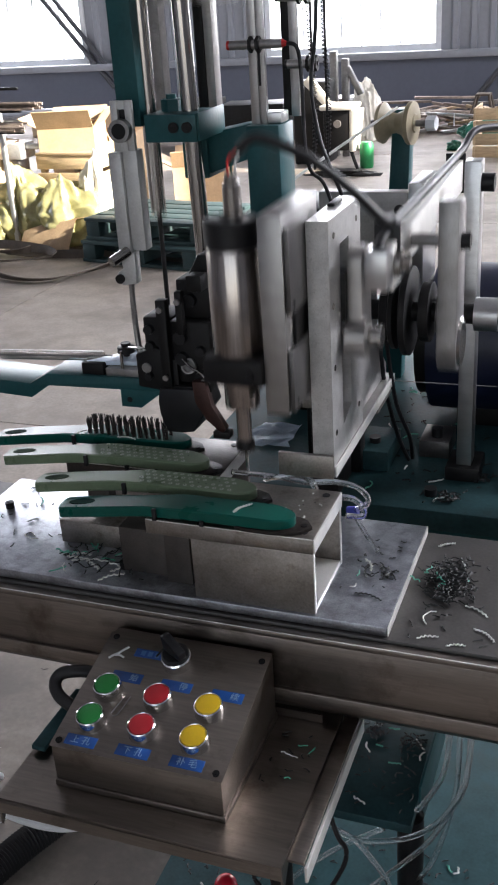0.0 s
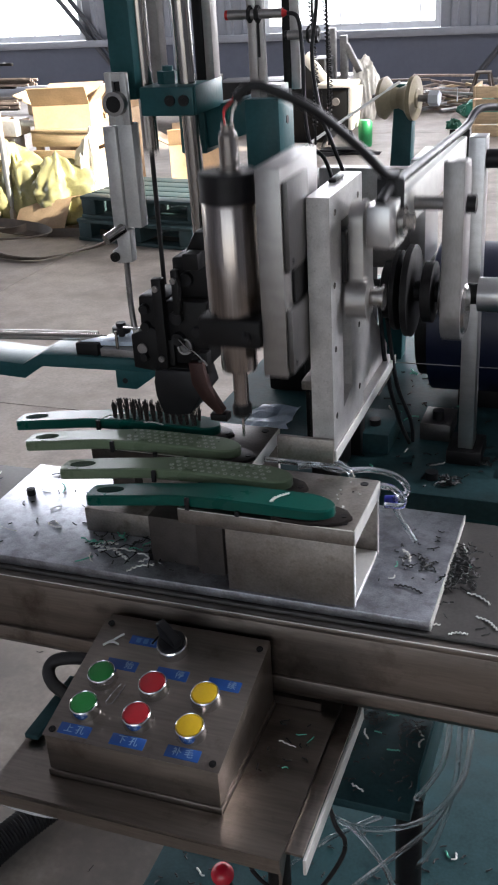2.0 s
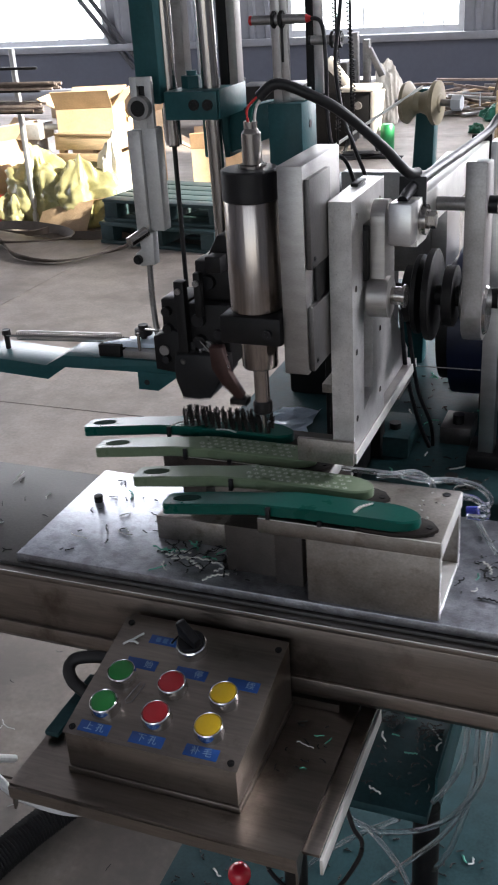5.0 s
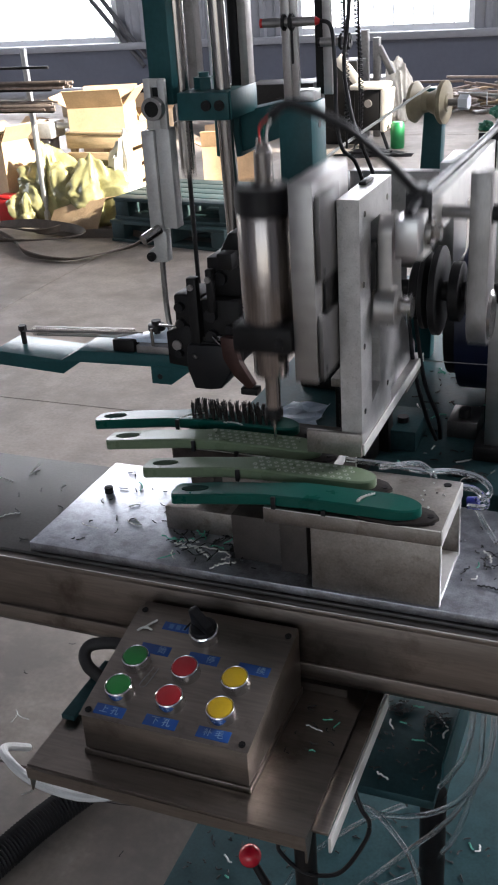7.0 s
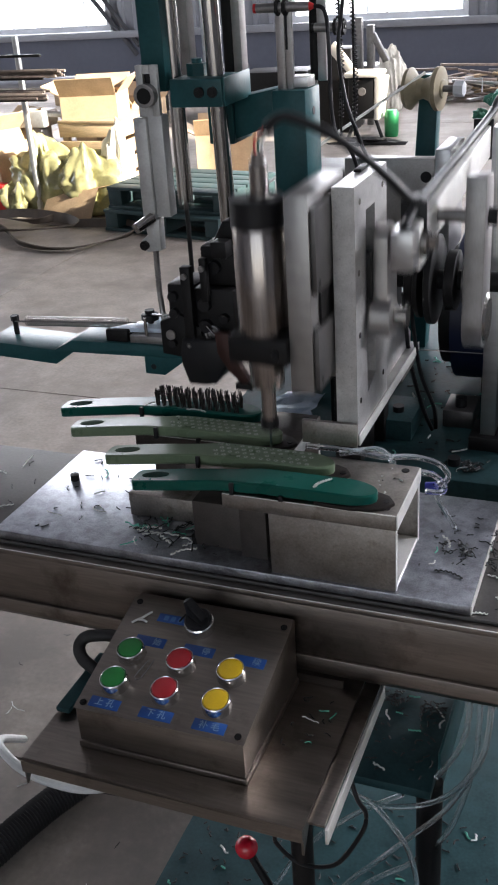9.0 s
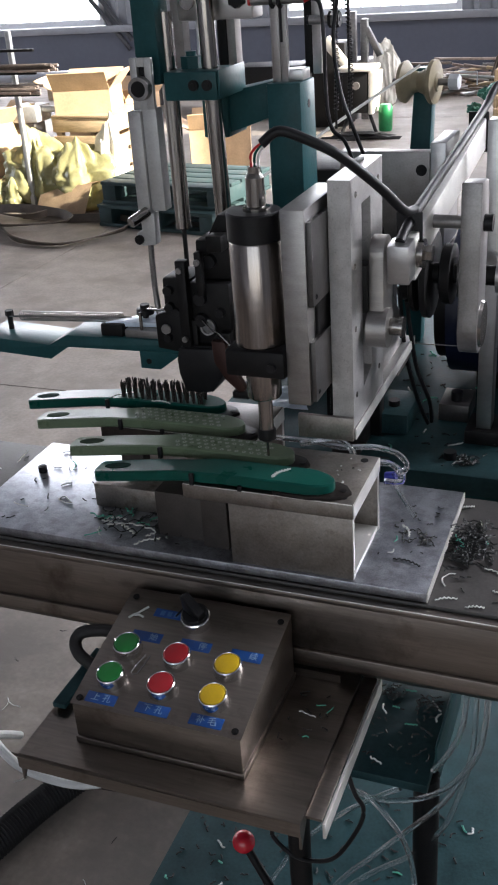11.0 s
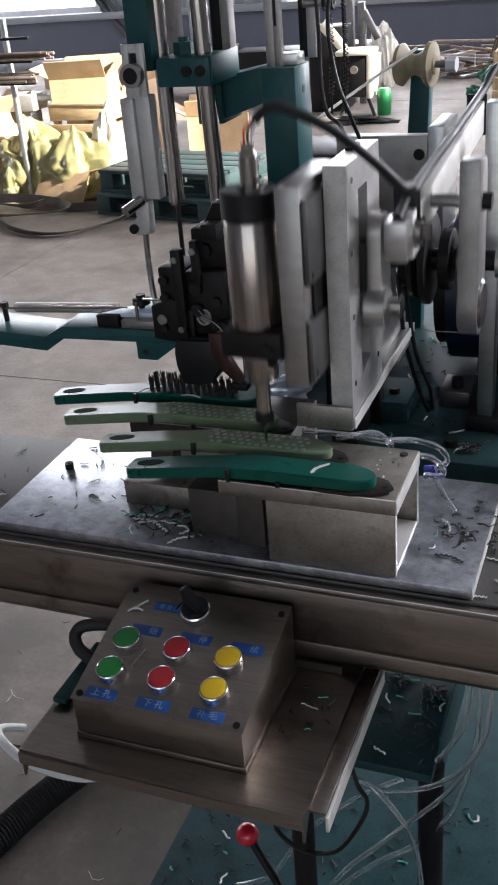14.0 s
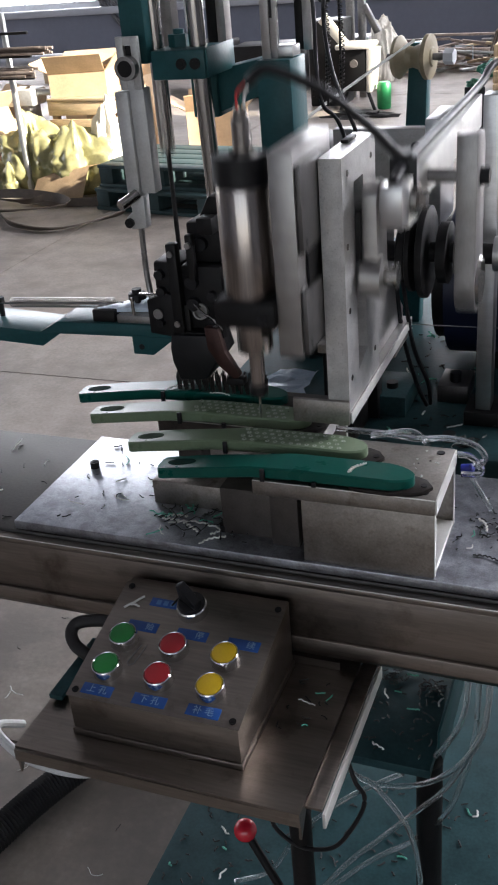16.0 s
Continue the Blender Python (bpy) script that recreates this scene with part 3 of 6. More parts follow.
def tray():
    t = thing("tray", (-0.03, -0.09, 0.685), "folded stainless sheet tray hung under the table front", "tray")
    bm = B(); prism(bm, [(-0.178, -0.19), (0.118, -0.193), (0.118, 0.03), (-0.178, 0.03)], 0.6865, 0.6895); part("sheet", bm, STEEL_SHEET, t)
    bm = B(); prism(bm, [(-0.193, 0.6865), (-0.1905, 0.6865), (-0.1905, 0.673), (-0.193, 0.673)], -0.178, 0.118, "x"); part("front_fold", bm, STEEL_SHEET, t)
    bm = B(); prism(bm, [(-0.19, 0.6862), (0.02, 0.6862), (0.02, 0.682), (-0.17, 0.682), (-0.19, 0.655)], 0.1155, 0.118, "x"); part("side_fold", bm, STEEL_SHEET, t)
    bm = B(); prism(bm, [(-0.19, 0.6862), (0.02, 0.6862), (0.02, 0.682), (-0.17, 0.682), (-0.19, 0.655)], -0.178, -0.1755, "x"); part("side_fold", bm, STEEL_SHEET, t)
    bm = B(); prism(bm, [(0.0, 0.69), (0.0028, 0.69), (0.0028, 0.7), (0.0, 0.7)], -0.10, 0.10, "x"); part("back_fold", bm, STEEL_SHEET, t)
    a = thing("angle_bar", (0.132, -0.08, 0.66), "bare steel angle bar with a bright edge beside the tray", "angle bar")
    bm = B(); box(bm, 0.1183, 0.1345, -0.178, 0.03, 0.682, 0.6855, 0.0006); part("flat_leg", bm, STEEL_SHEET, a)
    bm = B(); box(bm, 0.1348, 0.1378, -0.18, 0.03, 0.664, 0.682, 0.0005); part("upright_leg", bm, STEEL_BRIGHT, a)
    l = thing("support_post", (0.078, -0.09, 0.1), "dark steel post that carries the tray", "post")
    bm = B(); cyl(bm, (0.078, -0.09, 0.10), (0.078, -0.09, 0.686), 0.012, seg=20); part("tube", bm, DARK_STEEL, l)
    bm = B(); cyl(bm, (0.078, -0.09, 0.10), (0.078, -0.09, 0.125), 0.03, seg=20); part("foot", bm, DARK_STEEL, l)
    s = thing("lever", (0.06, -0.07, 0.5), "small lever with a glossy red ball knob", "lever")
    bm = B(); sweep(bm, [(-0.004, -0.047, 0.463), (0.02, -0.06, 0.44), (0.055, -0.08, 0.41), (0.076, -0.09, 0.4)], 0.005, 10); part("rod", bm, DARK_STEEL, s)
    bm = B(); ball(bm, (-0.008, -0.045, 0.468), 0.0135, 24); part("ball_knob", bm, RED_BALL, s)


tray()


# ---------- moving carriage ----------
def rides(ob, which="carriage"):
    moved[which].append((ob, ob.location.copy()))
    return ob


def cx(x):
    return X0 + x


def carriage_plate():
    bm = B()
    box(bm, cx(-0.478), cx(0.073), CY - 0.003, CY + 0.208, 0.8015, 0.8125, 0.0012)
    p = thing("sliding_plate", (cx(-0.2), CY + 0.1, 0.8015), "worn bright steel sliding plate on the table, strewn with shavings", "plate")
    part("plate", bm, STEEL_TOP, p)
    bm = B(); box(bm, cx(0.0732), cx(0.0745), CY - 0.003, CY + 0.208, 0.8018, 0.8122, 0.0003); part("bright_edge", bm, STEEL_BRIGHT, p)
    for x, y in ((-0.235, 0.035), (-0.445, 0.13)):
        bm = B(); hexbolt(bm, (cx(x), CY + y, 0.8125), (0, 0, 1), 0.0055, 0.008); part("bolt", bm, DARK_STEEL, p)
    rides(p)


carriage_plate()


def fixture(x0, x1, wall_x0, y0, y1, label, legs=(), top=STEEL_STAINED):
    f = thing("brush_fixture", (cx(x1 - 0.05), CY + y0, 0.8125), label, "fixture")
    bm = B(); box(bm, cx(x0), cx(x1) - 0.0015, CY + y0, CY + y1, 0.8835, 0.9005, 0.0008); part("top_plate", bm, top, f)
    bm = B(); box(bm, cx(x1) - 0.0014, cx(x1), CY + y0 + 0.0006, CY + y1 - 0.0006, 0.884, 0.9, 0.0003); part("milled_end", bm, STEEL_BRIGHT, f, "bright milled end face")
    for a, b in ((y0 + 0.0008, y0 + 0.006), (y1 - 0.006, y1 - 0.0008)):
        bm = B(); box(bm, cx(wall_x0), cx(x1) - 0.0024, CY + a, CY + b, 0.8125, 0.8832, 0.0006); w = part("side_wall", bm, STEEL_STAINED, f)
        bm = B(); box(bm, cx(x1) - 0.0023, cx(x1) - 0.0012, CY + a + 0.0004, CY + b - 0.0004, 0.813, 0.883, 0.0002); part("cut_edge", bm, STEEL_BRIGHT, w)
    bm = B(); box(bm, cx(wall_x0), cx(x1) - 0.002, CY + y0 + 0.0062, CY + y1 - 0.0062, 0.8128, 0.8185, 0.0005); part("channel_floor", bm, STEEL_BRIGHT, f)
    bm = B(); box(bm, cx(wall_x0) - 0.0, cx(wall_x0) + 0.006, CY + y0 + 0.0062, CY + y1 - 0.0062, 0.819, 0.8832, 0.0005); part("end_wall", bm, GREY_STEEL, f)
    bm = B(); box(bm, cx(x0) + 0.001, cx(x1) - 0.002, CY + y0 - 0.0004, CY + y0 + 0.0006, 0.8998, 0.9009, 0.0002); part("worn_edge", bm, STEEL_BRIGHT, f, "bright worn edge")
    for x in legs:
        # Dark block fills the recess under the top; shade put into its colour.
        bm = B(); box(bm, cx(x), cx(x + 0.03), CY + y0 + 0.02, CY + y1 - 0.02, 0.8125, 0.8832, 0.001); part("shade_leg", bm, RECESS, f)
    for x, y in ((x1 - 0.014, y0 + 0.013), (x1 - 0.014, y1 - 0.012), ((x0 + x1) / 2 - 0.03, y0 + 0.004)):
        bm = B(); cyl(bm, (cx(x), CY + y, 0.9003), (cx(x), CY + y, 0.9012), 0.0042, seg=14); part("screw", bm, BLACK, f)
    rides(f)
    return f


fixture(-0.184, 0.0, -0.134, 0.0, 0.106, "ground steel brush fixture, an open-ended channel with two nests", (-0.175,))
fixture(-0.339, -0.142, -0.278, 0.109, 0.205, "ground steel brush fixture behind the first, with two nests", (-0.328,), DARK_TOP)
s = thing("support_block", (cx(-0.3), CY + 0.11, 0.8125), "dull steel support block under the brush handles", "block")
bm = B(); box(bm, cx(-0.335), cx(-0.235), CY + 0.07, CY + 0.108, 0.8125, 0.842, 0.0012); part("block", bm, STEEL_STAINED, s)
# Dark filler beside the support block; its colour stands for the recess's shade.
bm = B(); box(bm, cx(-0.234), cx(-0.1765), CY + 0.03, CY + 0.1, 0.8125, 0.868, 0.001); part("shade_filler", bm, RECESS, s)
rides(s)


# ---------- brushes ----------
HEAD, LONG = 0.146, 0.268


def brush_section(u):
    """Half width, middle height drop and thickness at u metres from the tip."""
    if u < 0.03:
        k = min(1, (u + 0.0006) / 0.03)
        w = 0.0175 * math.sqrt(k * (2 - k))
    elif u < HEAD - 0.02:
        w = 0.0175
    elif u < HEAD + 0.02:
        k = (u - HEAD + 0.02) / 0.04
        w = 0.0175 - 0.0035 * (k * k * (3 - 2 * k))
    else:
        k = (u - HEAD - 0.02) / (LONG - HEAD - 0.02)
        w = 0.014 + 0.001 * math.sin(math.pi * min(1, k * 1.1)) if k < 0.94 else 0.014 * math.sqrt(max(0.0, 1 - ((k - 0.94) / 0.0605) ** 2)) * 0.5 + 0.0072
    drop = 0.0
    if u > HEAD - 0.03:
        k = (u - HEAD + 0.03) / (LONG - HEAD + 0.03)
        drop = 0.019 * (k ** 1.3)
    return w, drop


def brush(tip_x, y, material, label, tufts=False, holes=False, plain=False):
    z0, th = 0.9035, 0.0125
    b = thing("brush", (cx(tip_x) - 0.07, CY + y, z0), label, "brush", "brushes in the fixtures")
    bm = B()
    us = [0.0, 0.0007, 0.002, 0.0035, 0.005, 0.0075, 0.01, 0.0135, 0.017, 0.021, 0.025, 0.03, 0.035] + [0.035 + 0.0085 * k for k in range(1, 25)] + [0.244, 0.25, 0.255, 0.259, 0.262, 0.265, 0.267, LONG]
    rings = []
    for u in us:
        w, d = brush_section(u)
        x = cx(tip_x) - u
        prof = []
        hole = 0.0
        if 0.232 < u < 0.262:
            hole = 0.0058 * math.sqrt(max(0, 1 - ((u - 0.247) / 0.015) ** 2))
        t = th if u > 0.03 else th * (0.86 + 0.14 * u / 0.03)
        r = min(0.0016, w * 0.5)
        for sx, sz in ((-1, 0), (-1, 1), (-1, 2), (-1, 3), (1, 3), (1, 2), (1, 1), (1, 0)):
            yy = (w - r if sz in (0, 3) else w) * sx
            zz = (0, r, t - r, t)[sz]
            prof.append((yy, zz))
        rings.append([bm.verts.new((x, CY + y + a, z0 - d + c)) for a, c in prof])
    for p, q in zip(rings, rings[1:]):
        for k in range(8):
            bm.faces.new((p[k], p[(k + 1) % 8], q[(k + 1) % 8], q[k]))
    bm.faces.new(rings[0]); bm.faces.new(rings[-1][::-1])
    body = part("body", bm, material, b)
    # hanging slot in the handle: a raised dark cap paints its inner shade
    bm = B()
    top, low = [], []
    for k in range(24):
        a = 2 * math.pi * k / 24
        u = 0.243 - 0.016 * math.cos(a)
        z = z0 - brush_section(u)[1] + th
        top.append(bm.verts.new((cx(tip_x) - u, CY + y + 0.0062 * math.sin(a), z + 0.0005)))
        low.append(bm.verts.new((cx(tip_x) - u, CY + y + 0.0062 * math.sin(a), z - 0.003)))
    bm.faces.new(top); bm.faces.new(low[::-1])
    for k in range(24):
        bm.faces.new((top[k], low[k], low[(k + 1) % 24], top[(k + 1) % 24]))
    part("hanging_slot_shade", bm, SLOT_SHADE if not holes else HOLE_SHADE, body, "oval hanging hole painted as dark shade")
    spots = []
    for r in range(4):
        for k in range(13):
            u = 0.026 + 0.0085 * k + (0.00425 if r % 2 else 0)
            v = -0.0115 + 0.0077 * r
            if abs(v) < brush_section(u)[0] - 0.0035:
                spots.append((cx(tip_x) - u, CY + y + v))
    if holes:
        bm, bd = B(), B()
        for x, yy in spots:
            if random.random() < 0.9:
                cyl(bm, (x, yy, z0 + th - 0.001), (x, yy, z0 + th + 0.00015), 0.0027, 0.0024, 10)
            # Raised dark dot paints the shade down each drilled hole.
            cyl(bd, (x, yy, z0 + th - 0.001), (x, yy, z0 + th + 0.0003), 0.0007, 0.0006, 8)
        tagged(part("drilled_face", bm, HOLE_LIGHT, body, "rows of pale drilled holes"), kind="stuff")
        tagged(part("drilled_hole_shade", bd, HOLE_SHADE, body), kind="stuff")
    if tufts:
        for x, yy in spots:
            u = cx(tip_x) - x
            if u < 0.022:
                continue
            bm = B()
            h = random.uniform(0.0145, 0.0172)
            for k in range(12):
                a = random.uniform(0, 6.28); r0 = random.uniform(0, 0.0024); r1 = r0 + random.uniform(-0.0004, 0.0024)
                cyl(bm, (x + r0 * math.cos(a), yy + r0 * math.sin(a), z0 + th - 0.001), (x + r1 * math.cos(a), yy + r1 * math.sin(a), z0 + th + h * random.uniform(0.86, 1.05)), 0.00055, 0.0004, 4)
            part("tuft", bm, BRISTLE, b, smooth=False)
    rides(b)
    n = thing("nest_pad", (cx(tip_x) - 0.07, CY + y, 0.9005), "dark brown pad with a pointed end that seats the brush head", "pad", "nest pads under the brushes")
    bm = B()
    pts = [(0.018, 0.0), (0.010, 0.012), (0.0, 0.0165), (-0.02, 0.0205), (-0.05, 0.0198), (-0.06, 0.017), (-0.06, -0.017), (-0.05, -0.0198), (-0.02, -0.0205), (0.0, -0.0165), (0.010, -0.012)]
    prism(bm, [(cx(tip_x) + a, CY + y + c) for a, c in pts], 0.9006, 0.9045, bevel=0.0006); part("pad", bm, NEST, n)
    for u, v in ((0.147, -0.0195), (0.094, -0.0195)):
        bm = B(); box(bm, cx(tip_x) - u - 0.0024, cx(tip_x) - u + 0.0024, CY + y + v - 0.0018, CY + y + v + 0.0018, 0.9006, 0.914 if u > 0.12 else 0.9065, 0.0007); part("clip", bm, BLACK, n)
    bm = B(); cyl(bm, (cx(tip_x) + 0.0095, CY + y, 0.9045), (cx(tip_x) + 0.0095, CY + y, 0.9053), 0.0034, seg=12); part("screw", bm, DARK_STEEL, n)
    rides(n)
    return b


brush(-0.025, 0.019, BRUSH_GREEN, "solid deep green plastic brush blank, not yet drilled")
brush(-0.083, 0.066, BRUSH_PALE, "pale green plastic brush being drilled with rows of holes", holes=True)
brush(-0.160, 0.121, BRUSH_PALE, "pale green plastic brush with drilled holes", holes=True)
brush(-0.203, 0.170, BRUSH_GREEN, "deep green plastic brush being filled with black bristle tufts", tufts=True)

# ---------- drilling head ----------
def upright():
    u = thing("drill_upright", (0.06, 0.24, 0.78), "milled aluminium upright plate on a base, with a chamfered slot", "machine upright")
    x0, x1, ya, yb, za, zb = 0.070, 0.092, 0.10, 0.222, 0.9412, 1.195
    s0, s1, t0, t1 = 0.140, 0.174, 0.972, 1.165
    bm = B()
    box(bm, x0, x1, ya, s0, za, zb); box(bm, x0, x1, s1, yb, za, zb); box(bm, x0, x1, s0, s1, t1, zb)
    prism(bm, [(s0, za), (s1, za), (s1, t0 + 0.012), (s0, t0)], x0, x1, "x")
    bmesh.ops.remove_doubles(bm, verts=bm.verts, dist=1e-5)
    part("plate", bm, STEEL_MILLED, u)
    bm = B(); box(bm, 0.033, 0.0925, 0.0945, 0.0998, 0.929, 0.9548, 0.0008); part("foot_block", bm, STEEL_STAINED, u)
    bm = B(); box(bm, 0.068, 0.0925, 0.1, 0.38, 0.929, 0.941, 0.001); part("base_plate", bm, STEEL_GROUND, u)
    bm = B(); box(bm, 0.0929, 0.0945, 0.1, 0.38, 0.929, 0.941, 0.0004); part("bright_edge", bm, STEEL_BRIGHT, u)
    bm = B(); prism(bm, [(0.2222, 0.9412), (0.378, 0.9412), (0.378, 0.955), (0.2222, 1.09)], 0.071, 0.0835, "x", 0.0008); part("gusset", bm, STEEL_MILLED, u)
    bm = B(); box(bm, -0.005, 0.03, 0.33, 0.40, 0.7805, 0.917, 0.002); part("pedestal", bm, DARK_STEEL, u)
    bm = B(); box(bm, -0.005, 0.0915, 0.30, 0.378, 0.9172, 0.9288, 0.001); part("cross_plate", bm, STEEL_STAINED, u)
    bm = B(); box(bm, -0.0, 0.077, 0.415, 0.5, 0.7805, 0.8105, 0.002); pb = part("pedestal_block", bm, GREEN_DECK, u, "teal painted pedestal block")
    bm = B(); cyl(bm, (0.052, 0.447, 0.8105), (0.052, 0.447, 0.8185), 0.008, seg=16); part("pedestal_bolt", bm, BLACK, pb)
    for y, z in ((0.118, 1.178), (0.204, 1.176), (0.112, 1.046), (0.204, 1.04), (0.204, 0.97), (0.112, 0.975), (0.112, 1.11)):
        bm = B(); cyl(bm, (0.0918, y, z), (0.0926, y, z), 0.0032, seg=12); part("screw", bm, CHROME, u)
    # Rail widened across the slot; its black stands in for the shade inside.
    bm = B(); box(bm, 0.0672, 0.0698, 0.112, 0.19, 0.965, 1.19, 0.0006); part("rail", bm, DARK_STEEL, u, "dark linear guide rail, widened to paint shade behind the slot")
    bm = B(); box(bm, 0.073, 0.081, 0.165, 0.195, 1.1952, 1.1985, 0.001); part("top_fitting", bm, DARK_STEEL, u)
    return u


upright()
SX, SY = 0.0075, 0.069


def spindle():
    s = thing("drill_spindle", (SX, SY, 0.913), "polished steel drilling spindle with a black cap on an aluminium slide", "drill spindle")
    bm = B(); lathe(bm, (SX, SY, 1.0405), (0, 0, 1), [(0, 0.0248), (0.001, 0.0255), (0.102, 0.0255), (0.103, 0.025)], 48); part("motor_body", bm, SPINDLE, s, "polished steel motor barrel")
    bm = B(); lathe(bm, (SX, SY, 1.1435), (0, 0, 1), [(0, 0.0253), (0.001, 0.0264), (0.026, 0.0264), (0.0275, 0.0252), (0.0277, 0.0)], 40); part("cap", bm, BLACK, s, "black plastic end cap")
    bm = B(); box(bm, SX - 0.029, 0.0402, SY - 0.028, SY + 0.032, 1.0125, 1.0402, 0.003); cl = part("clamp", bm, DARK_STEEL, s, "dark steel motor clamp")
    bm = B(); hexbolt(bm, (SX + 0.02, SY - 0.028, 1.025), (0, -1, 0), 0.0045, 0.004); part("clamp_bolt", bm, BLACK, cl)
    bm = B(); lathe(bm, (SX, SY, 0.982), (0, 0, 1), [(0, 0.0165), (0.002, 0.0175), (0.0303, 0.0175)], 40); part("nose", bm, SPINDLE, s)
    bm = B(); lathe(bm, (SX, SY, 0.945), (0, 0, 1), [(0, 0.0075), (0.037, 0.0075)], 24); part("shaft", bm, SPINDLE, s)
    bm = B(); lathe(bm, (SX, SY, 0.931), (0, 0, 1), [(0, 0.0055), (0.003, 0.0095), (0.012, 0.0098), (0.0145, 0.0085)], 12); part("collet_nut", bm, DARK_STEEL, s, "blackened collet nut")
    bm = B(); lathe(bm, (SX, SY, 0.909), (0, 0, 1), [(0, 0.0002), (0.002, 0.0014), (0.024, 0.0014)], 10); part("drill_bit", bm, CHROME, s)
    bm = B(); box(bm, 0.0405, 0.0640, 0.047, 0.16, 0.985, 1.177, 0.0012); part("mount_plate", bm, MOUNT, s, "pale aluminium mounting plate")
    for z0, z1 in ((0.988, 1.05), (1.085, 1.165)):
        bm = B(); box(bm, 0.0642, 0.0692, 0.0505, 0.112, z0, z1, 0.0006); sl = part("slide_block", bm, BEARING, s, "dull steel bearing block")
        bm = B(); hexbolt(bm, (0.0692, 0.06, z0 + 0.008), (1, 0, 0), 0.0025, 0.0006); part("slide_bolt", bm, BLACK, sl)
    bm = B(); box(bm, 0.0642, 0.0668, 0.07, 0.112, 1.0505, 1.0845, 0.0005); part("slide_core", bm, DARK_STEEL, s)
    # connector and lead on top
    bm = B(); lathe(bm, (SX + 0.003, SY, 1.1712), (0, 0, 1), [(0, 0.013), (0.003, 0.013), (0.004, 0.009), (0.030, 0.0088), (0.034, 0.006), (0.04, 0.006)], 24); co = part("connector", bm, CHROME, s, "metal plug with coloured leads")
    for k, m in enumerate((RED, BRUSH_GREEN, CABLE_W)):
        bm = B(); sweep(bm, [(SX + 0.001 + 0.003 * k, SY, 1.208), (SX + 0.001 + 0.004 * k, SY, 1.222), (SX + 0.013 + 0.002 * k, SY, 1.233)], 0.0012, 6); part("lead", bm, m, co)
    bm = B(); sweep(bm, [(SX + 0.012, SY, 1.231), (0.036, 0.072, 1.2415), (0.064, 0.08, 1.2305), (0.088, 0.092, 1.2145), (0.116, 0.12, 1.1815), (0.132, 0.148, 1.154), (0.1375, 0.17, 1.1495)], 0.0048, 12)
    part("cable", bm, BLACK, s, "black sleeved motor cable")
    # link plate that passes through the slot
    bm = B()
    pts = []
    for zc, rr, a0, a1 in ((1.106, 0.019, 0, 180), (1.034, 0.021, 180, 360)):
        for k in range(13):
            a = radians(a0 + (a1 - a0) * k / 12)
            pts.append((0.166 + rr * math.cos(a), zc + rr * math.sin(a)))
    prism(bm, pts, 0.0965, 0.112, "x", 0.0015); lk = part("link_plate", bm, STEEL_GROUND, s, "rounded steel link plate")
    bm = B(); cyl(bm, (0.0962, 0.152, 1.032), (0.1165, 0.152, 1.032), 0.0205, seg=32); part("boss", bm, STEEL_GROUND, lk)
    bm = B(); cyl(bm, (0.1165, 0.157, 1.032), (0.128, 0.157, 1.032), 0.009, seg=16); cyl(bm, (0.128, 0.157, 1.032), (0.1305, 0.157, 1.032), 0.0115, seg=24); part("nut", bm, CHROME, lk)
    bm = B(); box(bm, 0.0699, 0.0965, 0.1395, 0.1605, 1.05, 1.10, 0.001); part("slot_block", bm, DARK_STEEL, lk)
    rides(s, "head")


spindle()

# rocker arm: pivot far back, its front end follows the spindle
PIVOT = Vector((0.135, 0.56, 1.15))


def rocker():
    r = thing("rocker_arm", tuple(PIVOT), "pale aluminium rocker arm with a black cable strapped along it", "rocker arm")
    # Paler than the front block: reflected brightness is put into the bar's colour.
    bm = B(); prism(bm, [(0.146, 1.162), (0.60, 1.1735), (0.60, 1.132), (0.23, 1.128), (0.185, 1.118), (0.146, 1.118)], 0.1275, 0.1435, "x", 0.0015); part("bar", bm, STEEL_BRIGHT, r)
    bm = B(); box(bm, 0.1215, 0.1437, 0.118, 0.1455, 1.124, 1.163, 0.002); part("front_block", bm, ALU, r)
    bm = B(); cyl(bm, (0.1437, 0.16, 1.142), (0.150, 0.16, 1.142), 0.0145, seg=24); cyl(bm, (0.150, 0.16, 1.142), (0.158, 0.16, 1.142), 0.0085, seg=6); part("pivot_bolt", bm, CHROME, r)
    bm = B(); sweep(bm, [(0.132, 0.130, 1.163), (0.134, 0.17, 1.172), (0.136, 0.3, 1.176), (0.138, 0.45, 1.1795), (0.14, 0.59, 1.184), (0.15, 0.66, 1.2), (0.2, 0.75, 1.19)], 0.0052, 12); part("strapped_cable", bm, BLACK, r)
    for y in (0.165, 0.575):
        bm = B(); box(bm, 0.1205, 0.1465, y, y + 0.003, 1.129, 1.181, 0.0006); part("cable_tie", bm, BLACK, r)
    return r


ROCKER = rocker()


